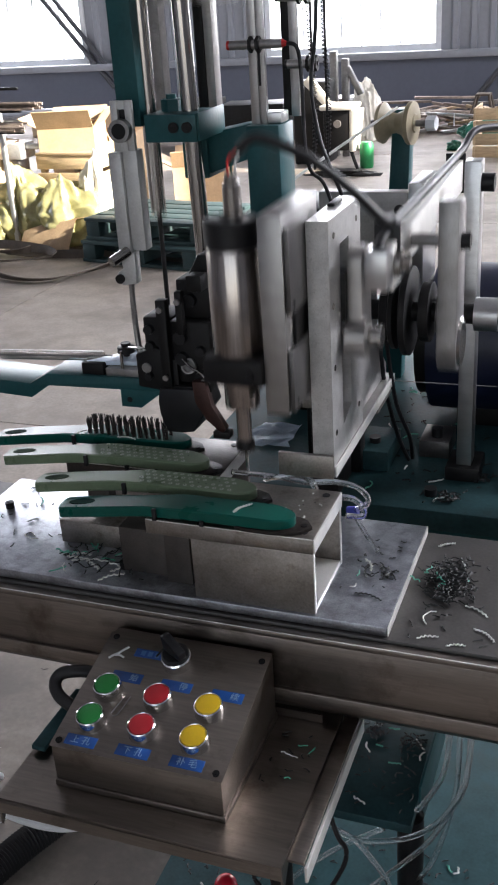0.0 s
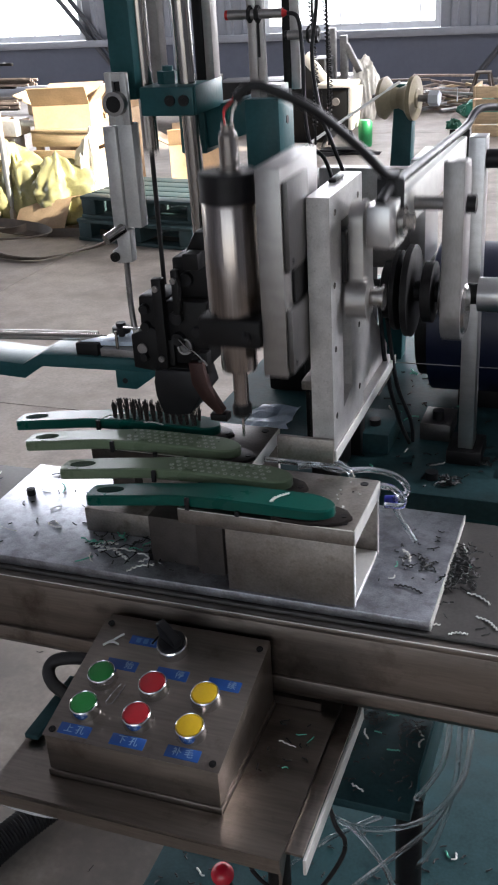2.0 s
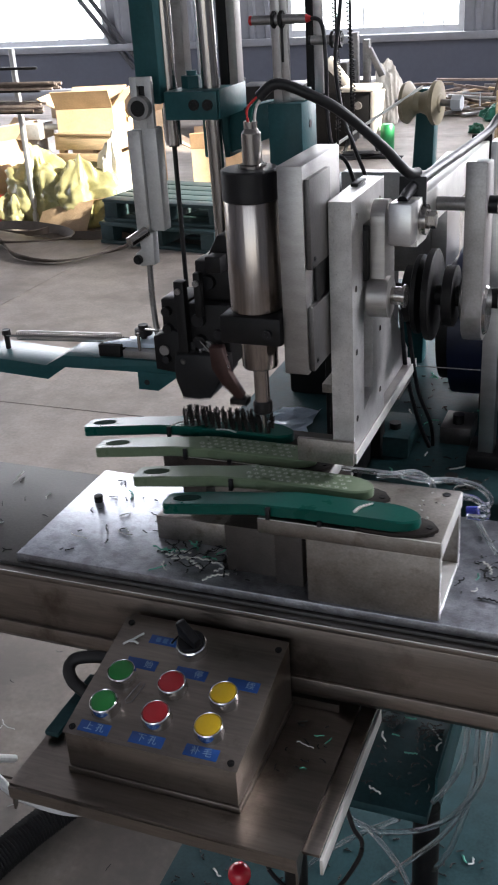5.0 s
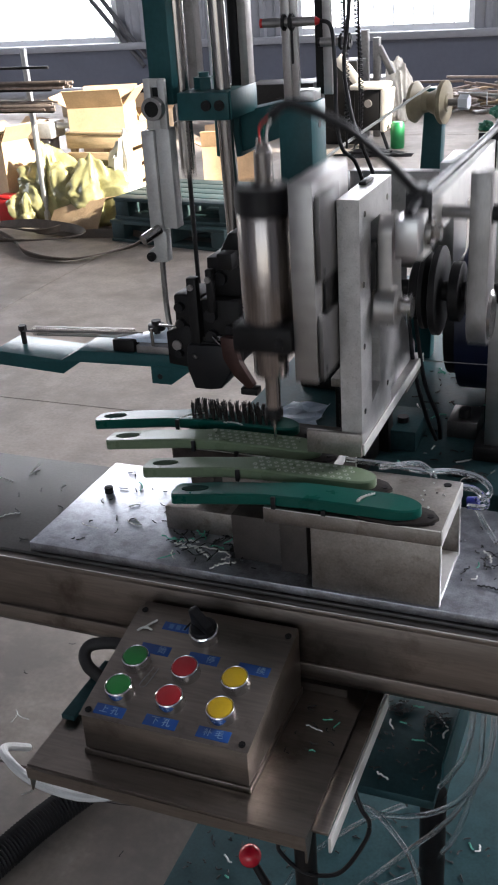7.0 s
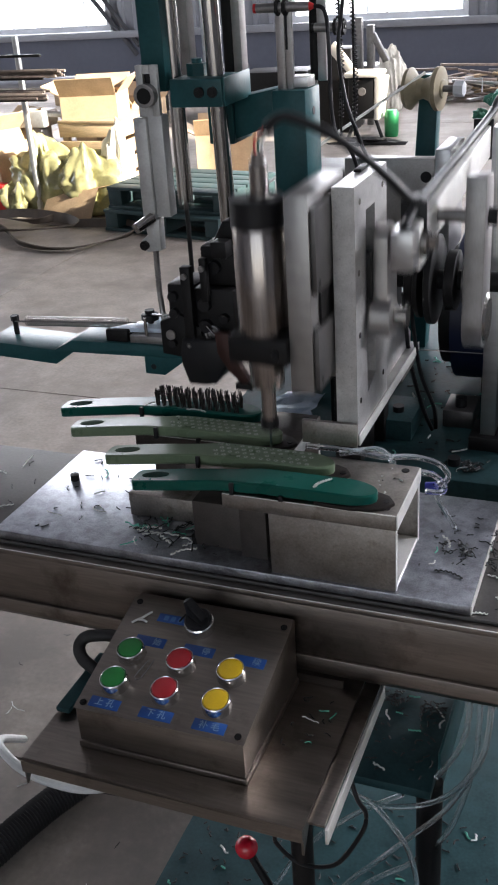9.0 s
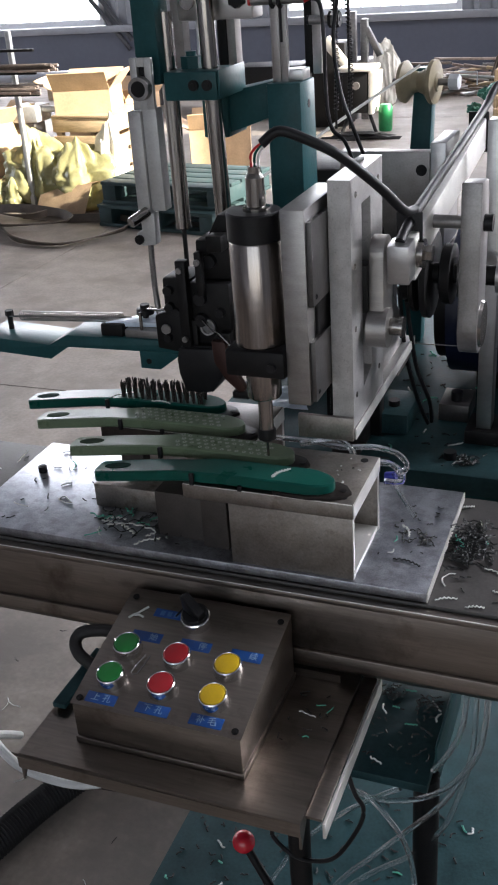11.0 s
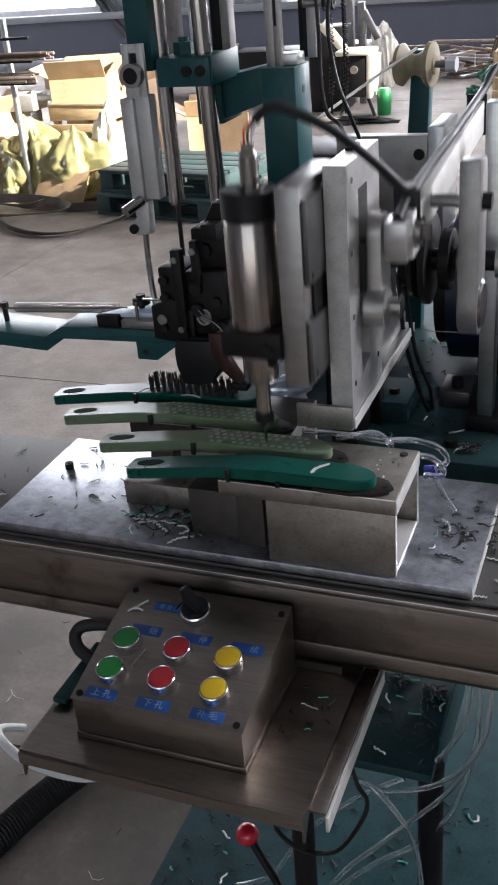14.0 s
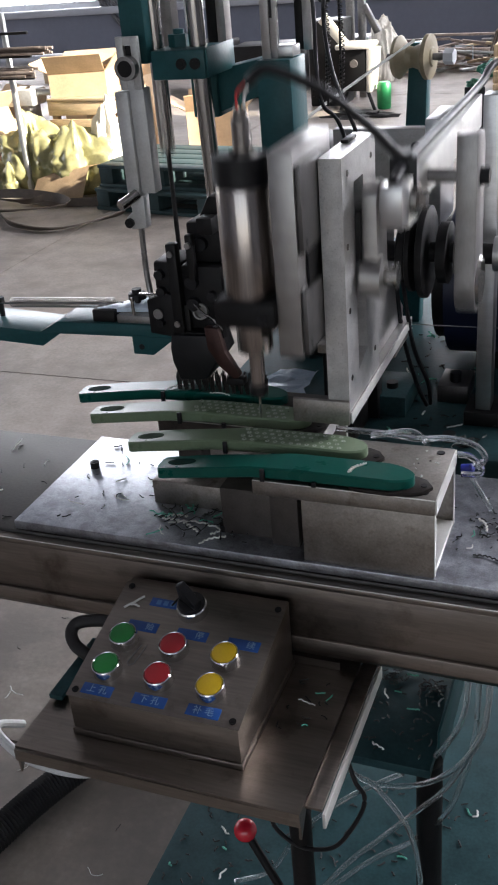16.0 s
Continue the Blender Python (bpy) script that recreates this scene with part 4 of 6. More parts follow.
def conrod():
    c = thing("connecting_rod", (0.18, 0.23, 1.03), "grey steel connecting rod with a round lower eye", "connecting rod")
    bm = B()
    pts = [(0.215, 1.19), (0.255, 1.186), (0.262, 1.17), (0.262, 1.06)] + [(0.238 + 0.028 * math.cos(a), 1.034 + 0.032 * math.sin(a)) for a in [-math.pi * k / 12 for k in range(13)]] + [(0.212, 1.06), (0.214, 1.10)]
    prism(bm, pts, 0.175, 0.196, "x", 0.0015); part("rod", bm, GREY_STEEL, c)
    bm = B(); cyl(bm, (0.196, 0.24, 1.034), (0.199, 0.24, 1.034), 0.026, 0.024, 28); part("eye_cap", bm, CHROME, c)
    bm = B(); cyl(bm, (0.191, 0.236, 1.145), (0.205, 0.236, 1.145), 0.009, seg=20); part("pin", bm, BLACK, c)
    bm = B(); cyl(bm, (0.1436, 0.236, 1.145), (0.175, 0.236, 1.145), 0.007, seg=16); part("pin", bm, GREY_STEEL, c)
    return c


CONROD = conrod()


def drive_gear():
    d = thing("cam_shaft", (0.1, 0.34, 0.78), "dark cam shaft with discs on bearing stands", "cam shaft")
    bm = B(); cyl(bm, (0.02, 0.36, 1.03), (0.42, 0.36, 1.03), 0.012, seg=20); part("shaft", bm, DARK_STEEL, d)
    for x, r, w, m in ((0.098, 0.047, 0.006, DARK_STEEL), (0.112, 0.054, 0.008, DARK_STEEL), (0.085, 0.034, 0.01, DARK_STEEL), (0.132, 0.036, 0.012, DARK_STEEL), (0.152, 0.03, 0.008, BEARING)):
        bm = B(); lathe(bm, (x, 0.36, 1.03), (1, 0, 0), [(0, r - 0.002), (0.001, r), (w, r), (w + 0.001, r - 0.002)], 36); part("cam_disc", bm, m, d)
    bm = B(); lathe(bm, (0.195, 0.36, 1.03), (1, 0, 0), [(0, 0.020), (0.028, 0.020)], 28); part("hub", bm, ALU, d)
    bm = B(); lathe(bm, (0.245, 0.36, 1.03), (1, 0, 0), [(0, 0.03), (0.002, 0.032), (0.04, 0.032)], 32); part("pulley", bm, GREY_STEEL, d)
    for x in (0.03, 0.4):
        bm = B(); box(bm, x - 0.012, x + 0.012, 0.405, 0.43, 0.78, 1.05, 0.003); part("bearing_stand", bm, DARK_STEEL, d)
    p = thing("guide_post", (0.178, 0.44, 0.78), "tall pale aluminium guide post on a dark foot", "post")
    bm = B(); box(bm, 0.1685, 0.188, 0.42, 0.45, 0.80, 1.196, 0.001); part("post", bm, ALU, p)
    bm = B(); box(bm, 0.155, 0.2, 0.41, 0.47, 0.78, 0.80, 0.002); part("foot", bm, DARK_STEEL, p)
    bm = B(); cyl(bm, (0.188, 0.433, 1.17), (0.203, 0.433, 1.17), 0.011, seg=20); part("knob", bm, BLACK, p)
    b = thing("stop_block", (0.135, 0.50, 0.78), "dark steel stop block with a black socket screw on the deck", "block")
    bm = B(); box(bm, 0.108, 0.15, 0.475, 0.535, 0.78, 0.805, 0.001); part("block", bm, BEARING, b)
    bm = B(); cyl(bm, (0.13, 0.495, 0.805), (0.13, 0.495, 0.818), 0.008, seg=14); part("screw", bm, BLACK, b)
    r = thing("rear_channel", (0.05, 0.47, 0.78), "grey machined cross plate on a stand behind the upright", "channel")
    bm = B(); box(bm, -0.02, 0.0955, 0.45, 0.47, 1.03, 1.154, 0.001); part("web", bm, GREY_STEEL, r)
    bm = B(); box(bm, 0.0957, 0.115, 0.45, 0.54, 1.03, 1.165, 0.001); part("flange", bm, ALU, r)
    # Black disc on the web paints the shaded inside of a hole.
    bm = B(); cyl(bm, (0.085, 0.4485, 1.132), (0.085, 0.4497, 1.132), 0.007, seg=20); part("hole", bm, BLACK, r)
    bm = B(); box(bm, -0.03, 0.02, 0.4705, 0.53, 0.811, 1.1, 0.002); part("stand", bm, DARK_STEEL, r)
    m = thing("drive_motor", (0.27, 0.62, 0.78), "dark blue electric drive motor on the deck", "motor")
    bm = B(); cyl(bm, (0.10, 0.66, 0.90), (0.42, 0.66, 0.90), 0.11, seg=32); part("barrel", bm, mat("navy_motor_paint", (0.006, 0.010, 0.032), 0.4), m)
    bm = B(); box(bm, 0.14, 0.4, 0.6, 0.72, 0.78, 0.81, 0.003); part("foot", bm, DARK_STEEL, m)
    bm = B(); cyl(bm, (0.08, 0.66, 0.90), (0.0995, 0.66, 0.90), 0.09, seg=32); part("end_bell", bm, DARK_STEEL, m)
    k = thing("angle_plate", (0.28, 0.36, 0.78), "pale bent steel angle plate bolted to the deck", "bracket")
    bm = B(); box(bm, 0.232, 0.30, 0.39, 0.46, 0.78, 0.788, 0.001); part("foot", bm, ALU, k)
    bm = B(); box(bm, 0.232, 0.30, 0.461, 0.469, 0.78, 0.98, 0.001); part("web", bm, GREY_STEEL, k)


drive_gear()


# ---------- tufting head and its tower ----------
def tower():
    t = thing("tower", (-0.1, 0.3, 0.78), "teal painted tower with a clamped cross arm over the tufting head", "machine tower")
    bm = B(); box(bm, -0.197, -0.168, 0.26, 0.295, 1.262, 1.75, 0.002); part("left_column", bm, GREEN_PAINT, t)
    bm = B(); box(bm, -0.160, -0.097, 0.25, 0.31, 1.246, 1.276, 0.002); cl = part("clamp_arm", bm, GREEN_PAINT, t)
    bm = B(); box(bm, -0.0968, -0.0945, 0.2515, 0.33, 1.247, 1.277, 0.0008); part("clamp_jaw", bm, GREEN_PAINT, cl)
    for x in (-0.124, -0.108):
        bm = B(); hexbolt(bm, (x, 0.25, 1.262), (0, -1, 0), 0.0058, 0.003); part("socket_screw", bm, DARK_STEEL, cl)
    bm = B(); cyl(bm, (-0.14, 0.285, 1.276), (-0.14, 0.285, 1.289), 0.012, seg=6); cyl(bm, (-0.14, 0.285, 1.276), (-0.14, 0.285, 1.294), 0.006, seg=14); part("nut", bm, GREEN_PAINT, cl)
    bm = B(); box(bm, -0.145, -0.113, 0.315, 0.375, 1.195, 1.248, 0.002); part("cross_block", bm, GREEN_PAINT, t)
    bm = B(); prism(bm, [(-0.113, 1.2), (-0.048, 1.222), (-0.048, 1.258), (-0.113, 1.246)], 0.32, 0.37, "y", 0.001); part("cross_beam", bm, GREEN_PAINT, t)
    bm = B(); box(bm, -0.0478, -0.009, 0.27, 0.322, 1.10, 1.26, 0.002); rc = part("right_column", bm, GREEN_PAINT, t)
    # Hole drawn as a black disc, its inner shade put into the colour.
    bm = B(); cyl(bm, (-0.0092, 0.298, 1.235), (-0.0086, 0.298, 1.235), 0.0045, seg=18); part("hole", bm, BLACK, rc)
    bm = B(); box(bm, -0.045, -0.01, 0.44, 0.48, 0.78, 1.10, 0.003); part("rear_pillar", bm, DARK_STEEL, t)
    bm = B(); box(bm, -0.05, -0.008, 0.30, 0.4795, 1.08, 1.0995, 0.002); part("shelf", bm, DARK_STEEL, t)
    # Block added behind the head to keep window glare off the deck.
    bm = B(); box(bm, -0.155, -0.012, 0.60, 0.74, 0.78, 1.10, 0.006); gh = part("reflection_blocker", bm, DARK_STEEL, t, "added black block that hides window reflections from the deck")
    bm = B(); box(bm, -0.148, -0.062, 0.2505, 0.5995, 1.0, 1.058, 0.004); part("tufting_beam", bm, DARK_STEEL, gh)
    # rods
    for x, y, z0, z1, r, m in ((-0.112, 0.28, 1.06, 1.75, 0.0096, CHROME), (-0.1685, 0.285, 1.02, 1.255, 0.0028, DARK_STEEL)):
        bm = B(); cyl(bm, (x, y, z0), (x - (0.012 if m is CHROME else 0.0), y, z1), r, seg=20); part("guide_rod", bm, m, t, "polished guide rod" if m is CHROME else "")
    # side arm: slotted plate, bar, clamp, thin rod
    bm = B()
    box(bm, -0.193, -0.1845, 0.236, 0.242, 1.239, 1.293, 0.0008); box(bm, -0.1755, -0.167, 0.236, 0.242, 1.239, 1.293, 0.0008); box(bm, -0.1844, -0.1756, 0.2362, 0.2418, 1.2392, 1.253); box(bm, -0.1844, -0.1756, 0.2362, 0.2418, 1.284, 1.2928)
    sp = part("slotted_plate", bm, ZINC, t, "slotted adjusting plate")
    bm = B(); box(bm, -0.1872, -0.1728, 0.2425, 0.2465, 1.25, 1.288); part("slot_shadow", bm, BLACK, sp)
    bm = B(); cyl(bm, (-0.180, 0.236, 1.262), (-0.180, 0.226, 1.262), 0.0125, seg=28); part("knob", bm, GREY_STEEL, sp)
    bm = B(); cyl(bm, (-0.180, 0.2262, 1.262), (-0.180, 0.2255, 1.262), 0.0085, seg=24); part("knob_face", bm, DARK_STEEL, sp)
    bm = B(); box(bm, -0.2, -0.184, 0.232, 0.25, 1.125, 1.238, 0.0015); part("bar", bm, ZINC, t)
    bm = B(); box(bm, -0.1838, -0.166, 0.236, 0.254, 1.127, 1.24, 0.0015); part("bar", bm, ZINC, t)
    bm = B(); prism(bm, [(-0.199, 1.125), (-0.18, 1.125), (-0.181, 1.088), (-0.2, 1.086), (-0.206, 1.092), (-0.205, 1.1), (-0.197, 1.106)], 0.232, 0.246, "y", 0.001); cp = part("rod_clamp", bm, ZINC, t)
    bm = B(); hexbolt(bm, (-0.201, 0.232, 1.094), (0, -1, 0), 0.0055, 0.004); part("clamp_screw", bm, DARK_STEEL, cp)
    bm = B(); cyl(bm, (-0.188, 0.232, 1.127), (-0.199, 0.21, 1.119), 0.0062, seg=18); part("wing_screw", bm, CHROME, cp)
    bm = B(); sweep(bm, [(-0.192, 0.24, 1.09), (-0.193, 0.24, 1.05), (-0.191, 0.238, 1.015), (-0.186, 0.234, 0.992)], 0.0036, 10); part("bent_rod", bm, GREY_STEEL, t)
    return t


tower()


def left_arm():
    a = thing("side_arm", (-0.28, 0.2, 0.948), "teal painted stepped arm with a long coil spring", "arm")
    bm = B(); prism(bm, [(-0.43, 0.95), (-0.329, 0.945), (-0.302, 0.963), (-0.12, 0.967), (-0.12, 0.982), (-0.302, 0.979), (-0.329, 0.964), (-0.43, 0.969)], 0.2, 0.262, "y", 0.0012); part("arm", bm, GREEN_PAINT, a)
    bm = B(); prism(bm, [(-0.202, 0.967), (-0.145, 0.967), (-0.176, 0.944), (-0.202, 0.944)], 0.199, 0.24, "y", 0.001); bk = part("lug", bm, GREEN_PAINT, a)
    # The lug isn't pierced: a black disc stands for the hole's shade.
    bm = B(); cyl(bm, (-0.19, 0.1985, 0.954), (-0.19, 0.1993, 0.954), 0.0035, seg=14); part("hole", bm, BLACK, bk)
    bm = B(); cyl(bm, (-0.405, 0.235, 0.968), (-0.405, 0.235, 0.988), 0.0035, seg=12); cyl(bm, (-0.405, 0.235, 0.986), (-0.405, 0.235, 0.993), 0.0055, seg=6); part("spring_post", bm, DARK_STEEL, a)
    bm = B()
    pts = []
    for k in range(52 * 8 + 1):
        u = k / (52 * 8)
        ang = 2 * math.pi * k / 8
        pts.append((-0.385 + 0.148 * u, 0.232 + 0.0062 * math.cos(ang), 0.988 + 0.007 * u + 0.0062 * math.sin(ang)))
    sweep(bm, pts, 0.0006, 5, 1); part("coil_spring", bm, CHROME, a, "long bright coil spring")
    bm = B(); cyl(bm, (-0.405, 0.232, 0.986), (-0.225, 0.232, 0.9955), 0.0014, seg=8); part("spring_wire", bm, CHROME, a)
    # clamps near the head
    bm = B(); box(bm, -0.255, -0.225, 0.205, 0.235, 0.9795, 0.995, 0.002); part("clamp_block", bm, DARK_STEEL, a)
    bm = B(); box(bm, -0.222, -0.165, 0.205, 0.225, 0.9795, 0.99, 0.001); part("bar", bm, GREY_STEEL, a)
    bm = B(); lathe(bm, (-0.207, 0.235, 0.982), (0, 0, 1), [(0, 0.004), (0.018, 0.004), (0.019, 0.011), (0.026, 0.0105), (0.027, 0.006), (0.031, 0.006)], 12); part("star_knob", bm, BLACK, a)
    bm = B(); prism(bm, [(-0.25, 0.21), (-0.17, 0.22), (-0.16, 0.26), (-0.205, 0.26)], 0.9905, 0.996, "z", 0.0006); part("guide_plate", bm, PAPER, a, "pale blue-grey guide plate")
    bm = B(); cyl(bm, (-0.2, 0.208, 0.975), (-0.2, 0.208, 1.012), 0.002, seg=8); part("pin", bm, CHROME, a)


left_arm()


def tufting_head():
    h = thing("tufting_unit", (-0.11, 0.2, 0.98), "oily blackened steel tufting head with bolted jaws", "tufting unit")
    for b in ((-0.155, -0.12, 0.185, 0.235, 0.985, 1.064), (-0.119, -0.07, 0.178, 0.24, 0.99, 1.063), (-0.112, -0.068, 0.19, 0.25, 1.0635, 1.108)):
        bm = B(); box(bm, *b, 0.003); part("block", bm, DARK_STEEL, h)
    bm = B(); prism(bm, [(-0.1, 1.108), (-0.07, 1.108), (-0.07, 1.135), (-0.085, 1.135)], 0.195, 0.24, "y", 0.002); part("wedge", bm, DARK_STEEL, h)
    bm = B(); prism(bm, [(-0.166, 0.98), (-0.12, 0.975), (-0.12, 1.02), (-0.14, 1.03), (-0.166, 1.02)], 0.18, 0.2, "y", 0.002); part("cheek", bm, DARK_STEEL, h)
    for x, y, z, r in ((-0.147, 0.185, 1.05, 0.006), (-0.147, 0.185, 1.03, 0.006), (-0.105, 0.178, 1.045, 0.008), (-0.105, 0.178, 1.02, 0.008), (-0.082, 0.178, 1.03, 0.006), (-0.095, 0.19, 1.085, 0.008), (-0.15, 0.18, 0.995, 0.005), (-0.085, 0.178, 1.0, 0.005)):
        bm = B(); cyl(bm, (x, y, z), (x, y - 0.006, z), r, r * 0.92, 16); cyl(bm, (x, y - 0.006, z), (x, y - 0.0062, z), r * 0.5, seg=6); part("socket_screw", bm, BLACK, h)
    for b in ((-0.128, -0.116, 0.166, 0.178, 0.985, 1.09), (-0.105, -0.097, 0.168, 0.178, 1.05, 1.10), (-0.09, -0.072, 0.17, 0.19, 1.10, 1.118), (-0.118, -0.11, 0.172, 0.178, 0.975, 1.02), (-0.08, -0.068, 0.165, 0.178, 0.985, 1.01)):
        bm = B(); box(bm, *b, 0.0015); part("guide_bar", bm, DARK_STEEL, h)
    for x, z in ((-0.122, 1.08), (-0.122, 1.0), (-0.1, 1.09), (-0.076, 0.998)):
        bm = B(); hexbolt(bm, (x, 0.165, z), (0, -1, 0), 0.0035, 0.003); part("small_screw", bm, GREY_STEEL, h)
    bm = B(); lathe(bm, (-0.152, 0.179, 1.005), (0, -1, 0), [(0, 0.006), (0.002, 0.006), (0.0021, 0.003)], 16); part("ring", bm, GREY_STEEL, h)
    bm = B(); sweep(bm, [(-0.102, 0.17, 1.022), (-0.09, 0.165, 1.014), (-0.08, 0.163, 1.01), (-0.066, 0.16, 0.998)], 0.0013, 6); part("wire", bm, CHROME, h)
    bm = B(); sweep(bm, [(-0.185, 0.2, 1.02), (-0.165, 0.19, 1.024), (-0.15, 0.183, 1.028)], 0.0014, 6); part("wire", bm, CHROME, h)
    bm = B(); lathe(bm, (-0.097, 0.176, 1.012), (0, -1, 0.2), [(0, 0.009), (0.004, 0.009), (0.004, 0.007), (0.0, 0.0068)], 20); part("ring", bm, GREY_STEEL, h)
    r = thing("tufting_press", (-0.1, 0.175, 0.935), "black tufting foot and brown lever that dip to the bristles", "tufting press")
    bm = B(); prism(bm, [(-0.131, 0.987), (-0.078, 0.989), (-0.072, 0.965), (-0.084, 0.95), (-0.092, 0.936), (-0.106, 0.9335), (-0.126, 0.9335), (-0.133, 0.955), (-0.134, 0.972)], 0.162, 0.205, "y", 0.002); part("foot", bm, BLACK, r)
    bm = B(); prism(bm, [(-0.088, 1.0), (-0.072, 1.0), (-0.066, 0.972), (-0.05, 0.945), (-0.056, 0.939), (-0.074, 0.955), (-0.086, 0.975)], 0.158, 0.168, "y", 0.001); part("lever", bm, mat("rusty_brown_steel", (0.05, 0.022, 0.018), 0.5, 0.5, 0.3, 60), r)
    bm = B(); box(bm, -0.066, -0.046, 0.156, 0.17, 0.934, 0.942, 0.001); part("pawl", bm, DARK_STEEL, r)
    bm = B(); box(bm, -0.124, -0.09, 0.168, 0.2, 0.986, 0.9892, 0.0005); part("shank", bm, DARK_STEEL, r)
    rides(r, "ram")


tufting_head()


def upper_gear():
    # slide that runs on the rods above
    s = thing("upper_slide", (-0.12, 0.3, 1.36), "grey cast slide with a dark nut on the guide rods", "slide")
    bm = B(); box(bm, -0.160, -0.07, 0.30, 0.335, 1.318, 1.362, 0.003); part("body", bm, ALU, s)
    bm = B(); cyl(bm, (-0.085, 0.30, 1.338), (-0.085, 0.288, 1.338), 0.009, seg=6); part("nut", bm, DARK_STEEL, s)
    bm = B(); cyl(bm, (-0.145, 0.30, 1.338), (-0.145, 0.294, 1.338), 0.008, seg=20); part("bush", bm, CHROME, s)
    rides(s, "slide")
    s = thing("plunger_rod", (-0.1685, 0.285, 1.09), "grey steel plunger rod sliding over a thin black rod", "rod")
    bm = B(); cyl(bm, (-0.1685, 0.285, 1.09), (-0.1685, 0.285, 1.33), 0.0092, seg=20); part("tube", bm, CHROME, s)
    bm = B(); cyl(bm, (-0.1685, 0.285, 1.088), (-0.1685, 0.285, 1.0899), 0.006, seg=20); part("tip", bm, DARK_STEEL, s)
    rides(s, "slide")
    b = thing("sensor_bracket", (-0.03, 0.3, 1.26), "slotted aluminium sensor bracket with two proximity sensors", "bracket")
    bm = B()
    box(bm, -0.044, -0.034, 0.282, 0.312, 1.258, 1.6, 0.0008); box(bm, -0.0338, -0.026, 0.282, 0.2875, 1.258, 1.6, 0.0006)
    part("angle", bm, ALU, b)
    bm = B(); box(bm, -0.0335, -0.010, 0.2835, 0.31, 1.2605, 1.272, 0.001); part("foot", bm, ALU, b)
    # Black strip on the angle paints the shade inside its slot.
    bm = B(); box(bm, -0.0332, -0.0305, 0.2815, 0.2822, 1.30, 1.345, 0); part("slot", bm, BLACK, b)
    bm = B(); box(bm, -0.013, -0.003, 0.33, 0.336, 1.262, 1.6, 0.0006); part("rear_strip", bm, ALU, b)
    bm = B(); box(bm, -0.0245, -0.0135, 0.338, 0.35, 1.262, 1.6, 0.0006); part("dark_strip", bm, DARK_STEEL, b)
    for z, x0, x1, y in ((1.342, -0.062, -0.003, 0.277), (1.318, -0.012, 0.018, 0.32), (1.386, -0.02, 0.012, 0.32)):
        bm = B(); cyl(bm, (x0, y, z), (x1, y, z), 0.0048, seg=20); se = part("sensor", bm, GREY_STEEL, b, "threaded proximity sensor")
        bm = B(); cyl(bm, (x0 - 0.003, y, z), (x0, y, z), 0.0048, seg=20); part("sensor_face", bm, RED if x0 < -0.05 else BLACK, se)
        bm = B(); cyl(bm, (x0 + 0.03, y, z), (x0 + 0.034, y, z), 0.0085, seg=6); cyl(bm, (x0 + 0.022, y, z), (x0 + 0.025, y, z), 0.0085, seg=6); part("lock_nut", bm, DARK_STEEL, se)
        bm = B(); cyl(bm, (x1, y, z), (x1 + 0.005, y, z), 0.0045, 0.002, 16); part("gland", bm, RED if x0 < -0.05 else BLACK, se)
    for x, y, w, m in ((-0.2075, 0.40, 0.015, GREY_STEEL), (-0.193, 0.44, 0.012, DARK_STEEL), (-0.181, 0.40, 0.004, FRAME_W), (-0.149, 0.40, 0.012, DARK_STEEL), (-0.137, 0.40, 0.011, MOUNT)):
        p = bpy.data.objects["tower"]
        bm = B(); box(bm, x - w / 2, x + w / 2, y, y + 0.02, 1.237, 1.75, 0.001); part("rear_strip", bm, m, p)
    # wires and spiral sleeve
    w = thing("sensor_cable", (0.0, 0.29, 1.34), "thin black sensor cable that hangs to the deck", "cable")
    bm = B(); sweep(bm, [(0.002, 0.277, 1.342), (0.014, 0.275, 1.336), (0.019, 0.27, 1.30), (0.022, 0.262, 1.25), (0.028, 0.26, 1.215), (0.040, 0.28, 1.19), (0.05, 0.32, 1.10), (0.06, 0.36, 0.95)], 0.0022, 8); part("cable", bm, BLACK, w)
    w = thing("sensor_cable", (0.03, 0.3, 1.3), "thin black sensor cable that hangs to the deck", "cable")
    bm = B(); sweep(bm, [(0.034, 0.3, 1.5), (0.030, 0.29, 1.36), (0.026, 0.28, 1.30), (0.034, 0.275, 1.25), (0.047, 0.275, 1.213), (0.058, 0.30, 1.16), (0.07, 0.34, 1.05)], 0.0022, 8); part("cable", bm, BLACK, w)
    w = thing("feed_sleeve", (0.012, 0.33, 1.3), "spiral wrapped cable sleeve hanging from above", "cable")
    for dx in (0.0, 0.016):
        bm = B()
        pts = [(0.008 + dx + 0.0028 * math.cos(0.9 * k) + (0.002 * math.sin(k * 0.02)), 0.345 + 0.0028 * math.sin(0.9 * k), 1.22 + 0.00062 * k) for k in range(480)]
        sweep(bm, pts, 0.0007, 5, 1); part("spiral", bm, BLACK, w, "black spiral wrap")
        bm = B(); cyl(bm, (0.008 + dx, 0.345, 1.2), (0.008 + dx, 0.345, 1.52), 0.0014, seg=8); part("core", bm, DARK_STEEL, w)
    for k, pts in enumerate(([(0.085, 0.33, 1.02), (0.086, 0.36, 0.93), (0.092, 0.41, 0.84), (0.098, 0.452, 0.785)], [(0.092, 0.34, 1.0), (0.096, 0.38, 0.9), (0.104, 0.43, 0.83), (0.102, 0.458, 0.785)])):
        w = thing("drop_cable", (0.11, 0.34, 0.785), "black cable dropping to the deck", "cable")
        bm = B(); sweep(bm, pts, 0.0028, 8); part("cable", bm, BLACK, w)


upper_gear()


